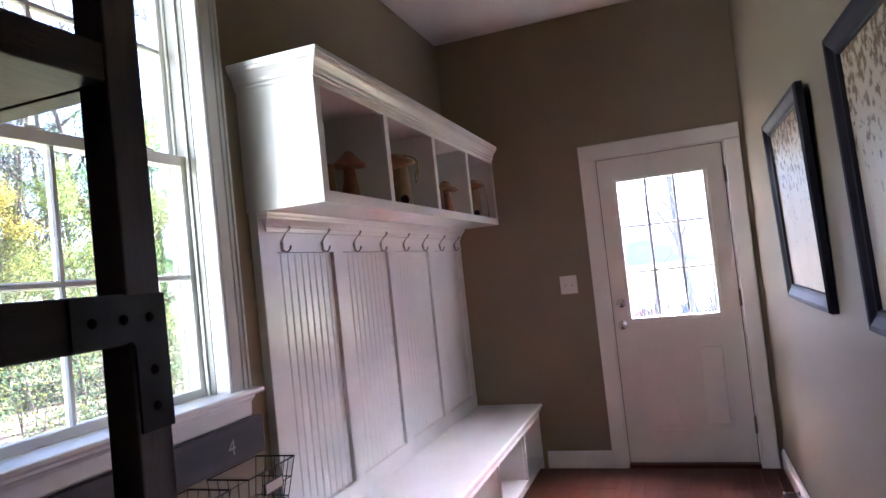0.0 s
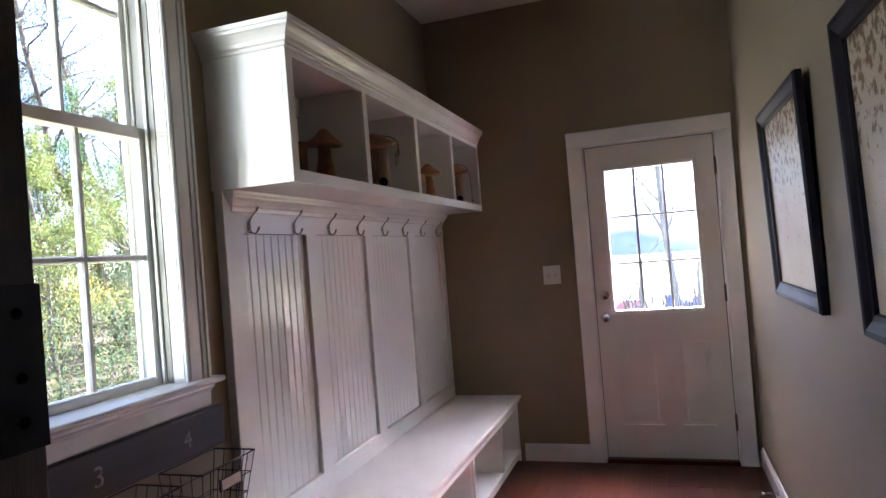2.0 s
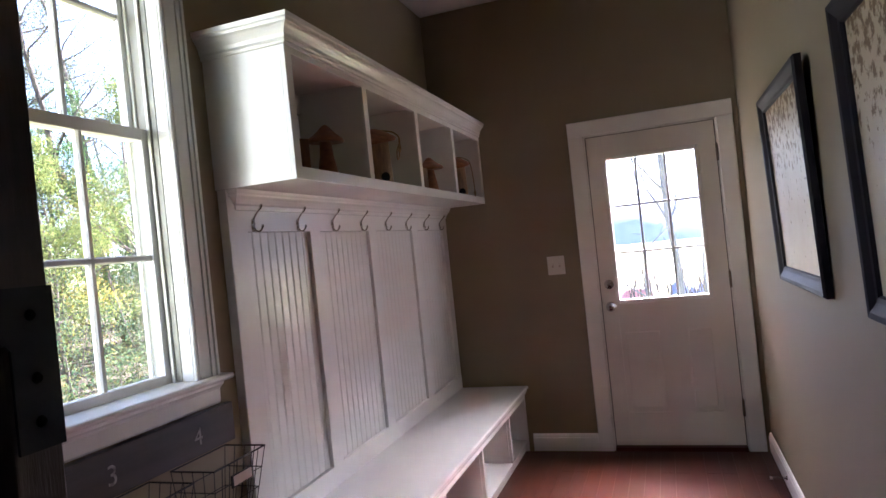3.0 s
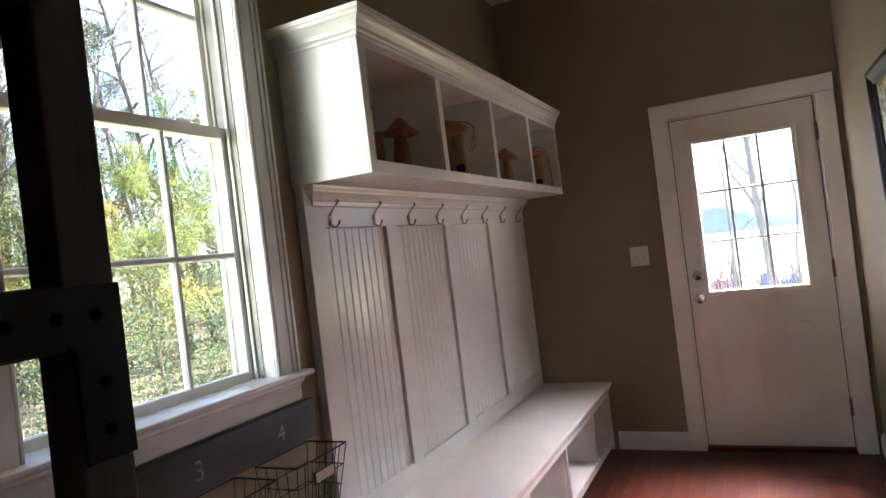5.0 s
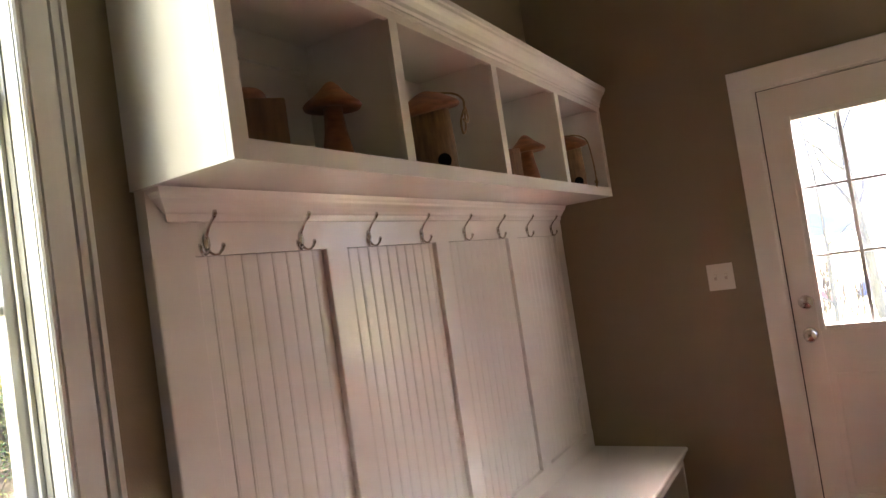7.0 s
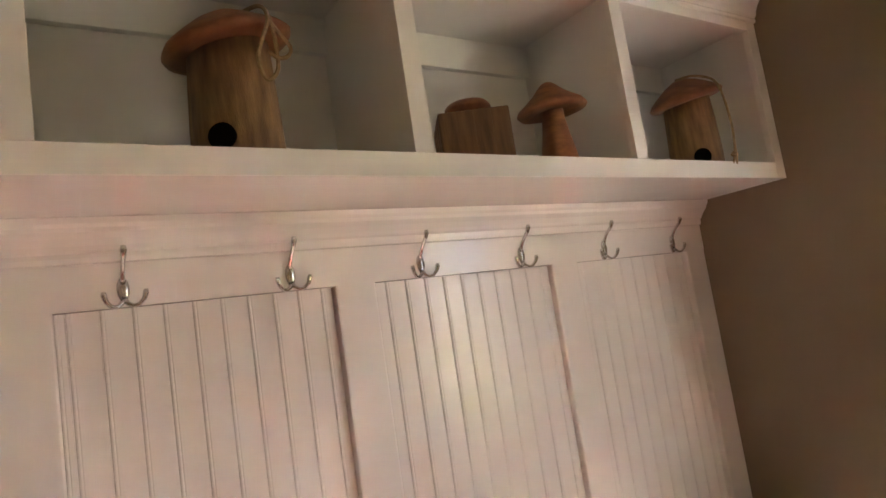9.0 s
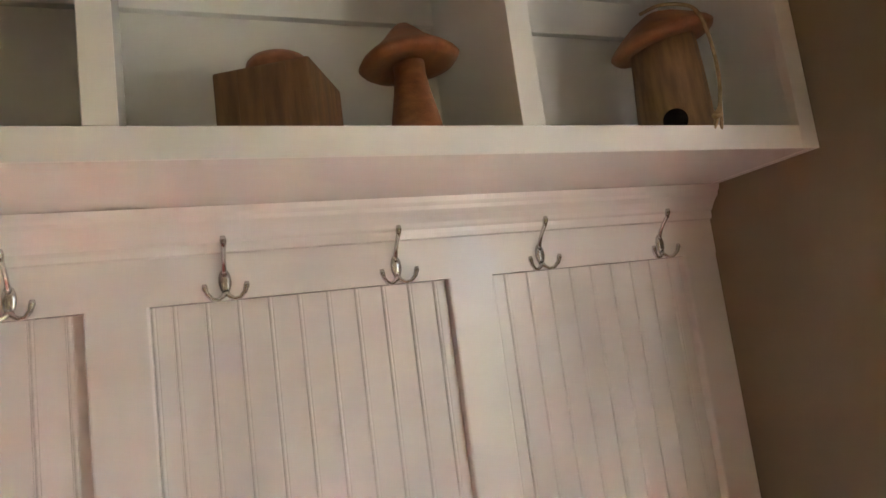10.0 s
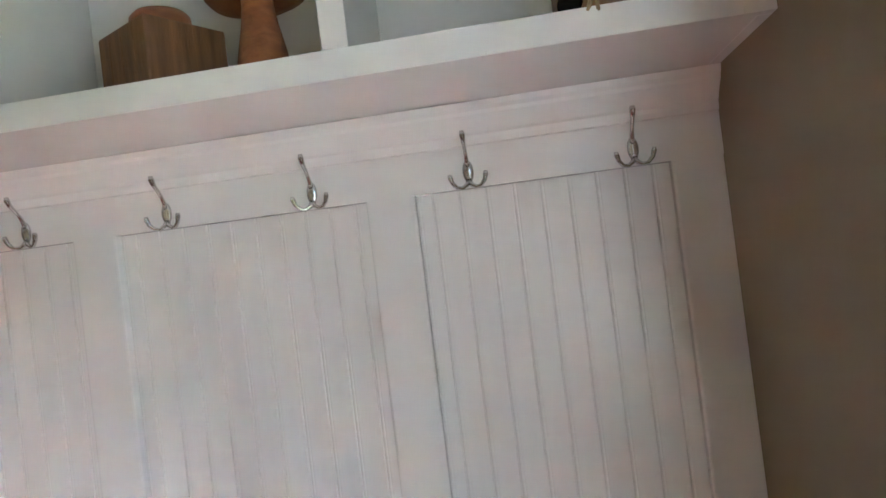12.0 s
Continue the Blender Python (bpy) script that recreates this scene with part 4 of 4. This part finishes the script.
young = {(-8.6, 1.4): 2, (-8.9, 2.7): 1, (-9.3, 3.7): 2, (-9.0, 4.7): 1, (-9.6, 5.9): 0, (-9.2, 7.0): 0, (-10.4, 8.3): 0, (-11.2, 3.2): 1, (-11.8, 5.2): 1, (-12.6, 7.6): 0, (-12.2, 1.8): 2, (-8.8, 0.2): 1}
for n, (x, y) in enumerate(tall + list(young) + spots):
    k = rnd.choices(range(5), (2.4, 3.2, 2.6, 3.0, 3.0))[0] if x < -8.5 else rnd.choices(range(5), (2, 3.2, 2.6, 1.4, 1.4))[0]
    k = 3 + n % 2 if n < len(tall) else young.get((x, y), k)
    m = pose(x, y, ground_z(x), 0, 0, rnd.uniform(0, 360)) @ Matrix.Scale(rnd.uniform(0.75, 1.1), 4)
    if k in first:
        copy_thing(kinds[k], m)
    else:
        first.add(k)
        kinds[k].matrix_basis = m
for k in range(5):
    if k not in first:
        kinds[k].matrix_basis = pose(-12, 6 + k, ground_z(-12))

# underbrush along the edge of the woods
brush = [([], []), ([], []), ([], [])]
for i in range(270000):
    d = rnd.random()
    x, y = -5.0 - 10 * d ** 1.8, rnd.uniform(-3.4, 16)
    top = (0.3 + 0.8 * (0.5 + 0.5 * noise.noise(Vector((x * 0.5, y * 0.5, 3)))) * min(1, (-x - 4.6) / 1.2)) * 2.7
    c = Vector((x, y, ground_z(x) + top * rnd.random() ** 0.7))
    if noise.noise(c * 1.3 + Vector((0, 0, 40))) < -0.16:
        continue
    clump = noise.noise(Vector((x * 0.7, y * 0.7, c.z * 0.9 + 9))) + 0.19 * c.z + rnd.gauss(0, 0.08)
    vs, fs = brush[0 if clump < 0.32 else 1 if clump < 0.64 else 2]
    add_leaf(vs, fs, c, rnd.uniform(0.013, 0.027), rnd)
for (vs, fs), mat, words in zip(brush, (LEAF_BRUSH, LEAF_LIME, LEAF_GOLD), ("tangled low underbrush of dark green leaves", "yellow-green clumps among the underbrush", "golden autumn clumps among the underbrush")):
    me = bpy.data.meshes.new("underbrush")
    me.from_pydata(vs, [], fs)
    me.materials.append(mat)
    tagged(new("underbrush", me), words, "underbrush", kind="stuff")
bm = bmesh.new()
for i in range(420):
    x, y = -5.2 - 9 * rnd.random(), rnd.uniform(-3.4, 15)
    b = Vector((x, y, ground_z(x)))
    tip = b + Vector((rnd.gauss(0, 0.35), rnd.gauss(0, 0.35), rnd.uniform(0.8, 2.4)))
    mid = (b + tip) / 2 + Vector((rnd.gauss(0, 0.1), rnd.gauss(0, 0.1), 0))
    tube([b, mid, tip], [0.011, 0.008, 0.003], 5, into=bm)
single("brush_stems", bm, BARK, "thin bare stems among the underbrush", "underbrush", kind="stuff")

# beyond the door: bare trees, a low red object and blue tarpaulins on open ground
bare = tree("bare_tree", "bare forked tree on open ground beyond the door", 31, 8.0, 0.078, LEAF_GOLD, 0, 0.05, 0.25, 1.1, GLARE_BARK)
bare.matrix_basis = pose(1.76, 9.5, -0.6, 0, 0, 40)
thin = tree("bare_sapling", "thin bare sapling on open ground beyond the door", 33, 4.2, 0.03, LEAF_GOLD, 0, 0.05, 0.2, 1.3, GLARE_BARK)
thin.matrix_basis = pose(1.02, 8.0, -0.6, 0, 0, 100)
for x, y, a, s in ((0.2, 9.6, 30, 0.9), (2.1, 8.6, 200, 0.95), (2.7, 12.0, 250, 1.2), (-0.8, 13.5, 300, 1.2)):
    copy_thing(thin, pose(x, y, -0.6, 0, 0, a) @ Matrix.Scale(s, 4))

bm = bmesh.new()
for i in range(260):
    b = Vector((rnd.uniform(-2.5, 5.5), rnd.uniform(10.5, 17), -0.6))
    tip = b + Vector((rnd.gauss(0, 0.2), rnd.gauss(0, 0.2), rnd.uniform(0.5, 1.7)))
    tube([b, (b + tip) / 2 + Vector((rnd.gauss(0, 0.05), 0, 0)), tip], [0.018, 0.013, 0.006], 5, into=bm)
single("dry_stems", bm, BARK, "thin dry stems standing on open ground beyond the door", "underbrush", kind="stuff")


def draped(name, x, y, w, d, h, mat, label, seed):
    bm = bmesh.new()
    n = 14
    g = [[bm.verts.new((x + w * (i / n - 0.5), y + d * (j / n - 0.5), -0.52 + h * max(0, 1 - abs(2 * i / n - 1) ** 3) * max(0, 1 - abs(2 * j / n - 1) ** 2) * (0.8 + 0.5 * noise.noise(Vector((i * 0.35, j * 0.35, seed))))))
          for j in range(n + 1)] for i in range(n + 1)]
    for i in range(n):
        for j in range(n):
            bm.faces.new((g[i][j], g[i + 1][j], g[i + 1][j + 1], g[i][j + 1]))
    r = bmesh.ops.extrude_face_region(bm, geom=bm.faces[:])
    bmesh.ops.translate(bm, verts=[v for v in r["geom"] if isinstance(v, bmesh.types.BMVert)], vec=(0, 0, -0.01))
    return single(name, bm, mat, label, "tarpaulin", smooth=True)


# Low red thing drawn as a draped heap, its red paled to match overexposure.
draped("red_heap", 0.62, 15.0, 1.3, 0.9, 0.36, GLARE_RED, "low red thing on the ground, paled for glare and drawn as a heap", 1)
draped("blue_tarpaulin", 1.68, 15.2, 0.55, 0.8, 0.5, BLUE_SHEET, "blue tarpaulin over a heap on the ground", 4)
draped("blue_tarpaulin", 2.2, 15.0, 0.6, 0.8, 0.34, BLUE_SHEET, "low blue tarpaulin over a heap on the ground", 9)

# wooded hills on the horizon, their haze painted into the colour
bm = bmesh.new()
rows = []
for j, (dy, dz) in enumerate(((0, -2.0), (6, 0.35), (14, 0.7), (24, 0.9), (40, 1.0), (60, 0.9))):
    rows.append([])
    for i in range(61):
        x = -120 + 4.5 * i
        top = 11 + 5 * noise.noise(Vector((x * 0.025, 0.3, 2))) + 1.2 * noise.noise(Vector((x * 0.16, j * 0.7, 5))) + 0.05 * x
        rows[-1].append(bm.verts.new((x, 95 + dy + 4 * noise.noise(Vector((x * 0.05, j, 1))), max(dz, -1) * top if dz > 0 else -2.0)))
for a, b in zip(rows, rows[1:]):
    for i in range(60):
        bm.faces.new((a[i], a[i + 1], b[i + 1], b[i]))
single("backdrop", bm, HILL, "wooded hills on the horizon, haze painted into their pale blue", "hills", kind="structure", smooth=True)

# ---- floor boards ----
single_floor = thing("floor", (0, 0, 0), "glossy red-brown hardwood floor boards", "floor", kind="structure")
part("underfloor", block(-0.01, W + 0.01, BACK, 0.0, -0.12, -0.018), UNDERFLOOR, single_floor)
BW = 0.082
prng = random.Random(5)
shared = {}


def floor_board(width, length):
    """One bevelled board; boards of the same size share their mesh."""
    key = (round(width, 3), round(length, 3))
    if key not in shared:
        bm = block(0, key[0] - 0.0006, 0, key[1] - 0.0006, -0.018, 0, 0.0006, segments=1)
        bmesh.ops.recalc_face_normals(bm, faces=bm.faces)
        shared[key] = bpy.data.meshes.new("floor_board")
        bm.to_mesh(shared[key])
        bm.free()
        shared[key].materials.append(CHERRY)
    return shared[key]


x = 0.0
while x < W - 0.01:
    width, y = min(BW, W - x), BACK
    while y < -0.03:
        length = prng.choice((0.6, 0.8, 1.0, 1.2))
        if y + length > -0.3:
            length = -0.022 - y
        b = new("floor_board", floor_board(width, length))
        b.parent = single_floor
        b.location = (x, y, 0.0)
        y += length
    x += BW
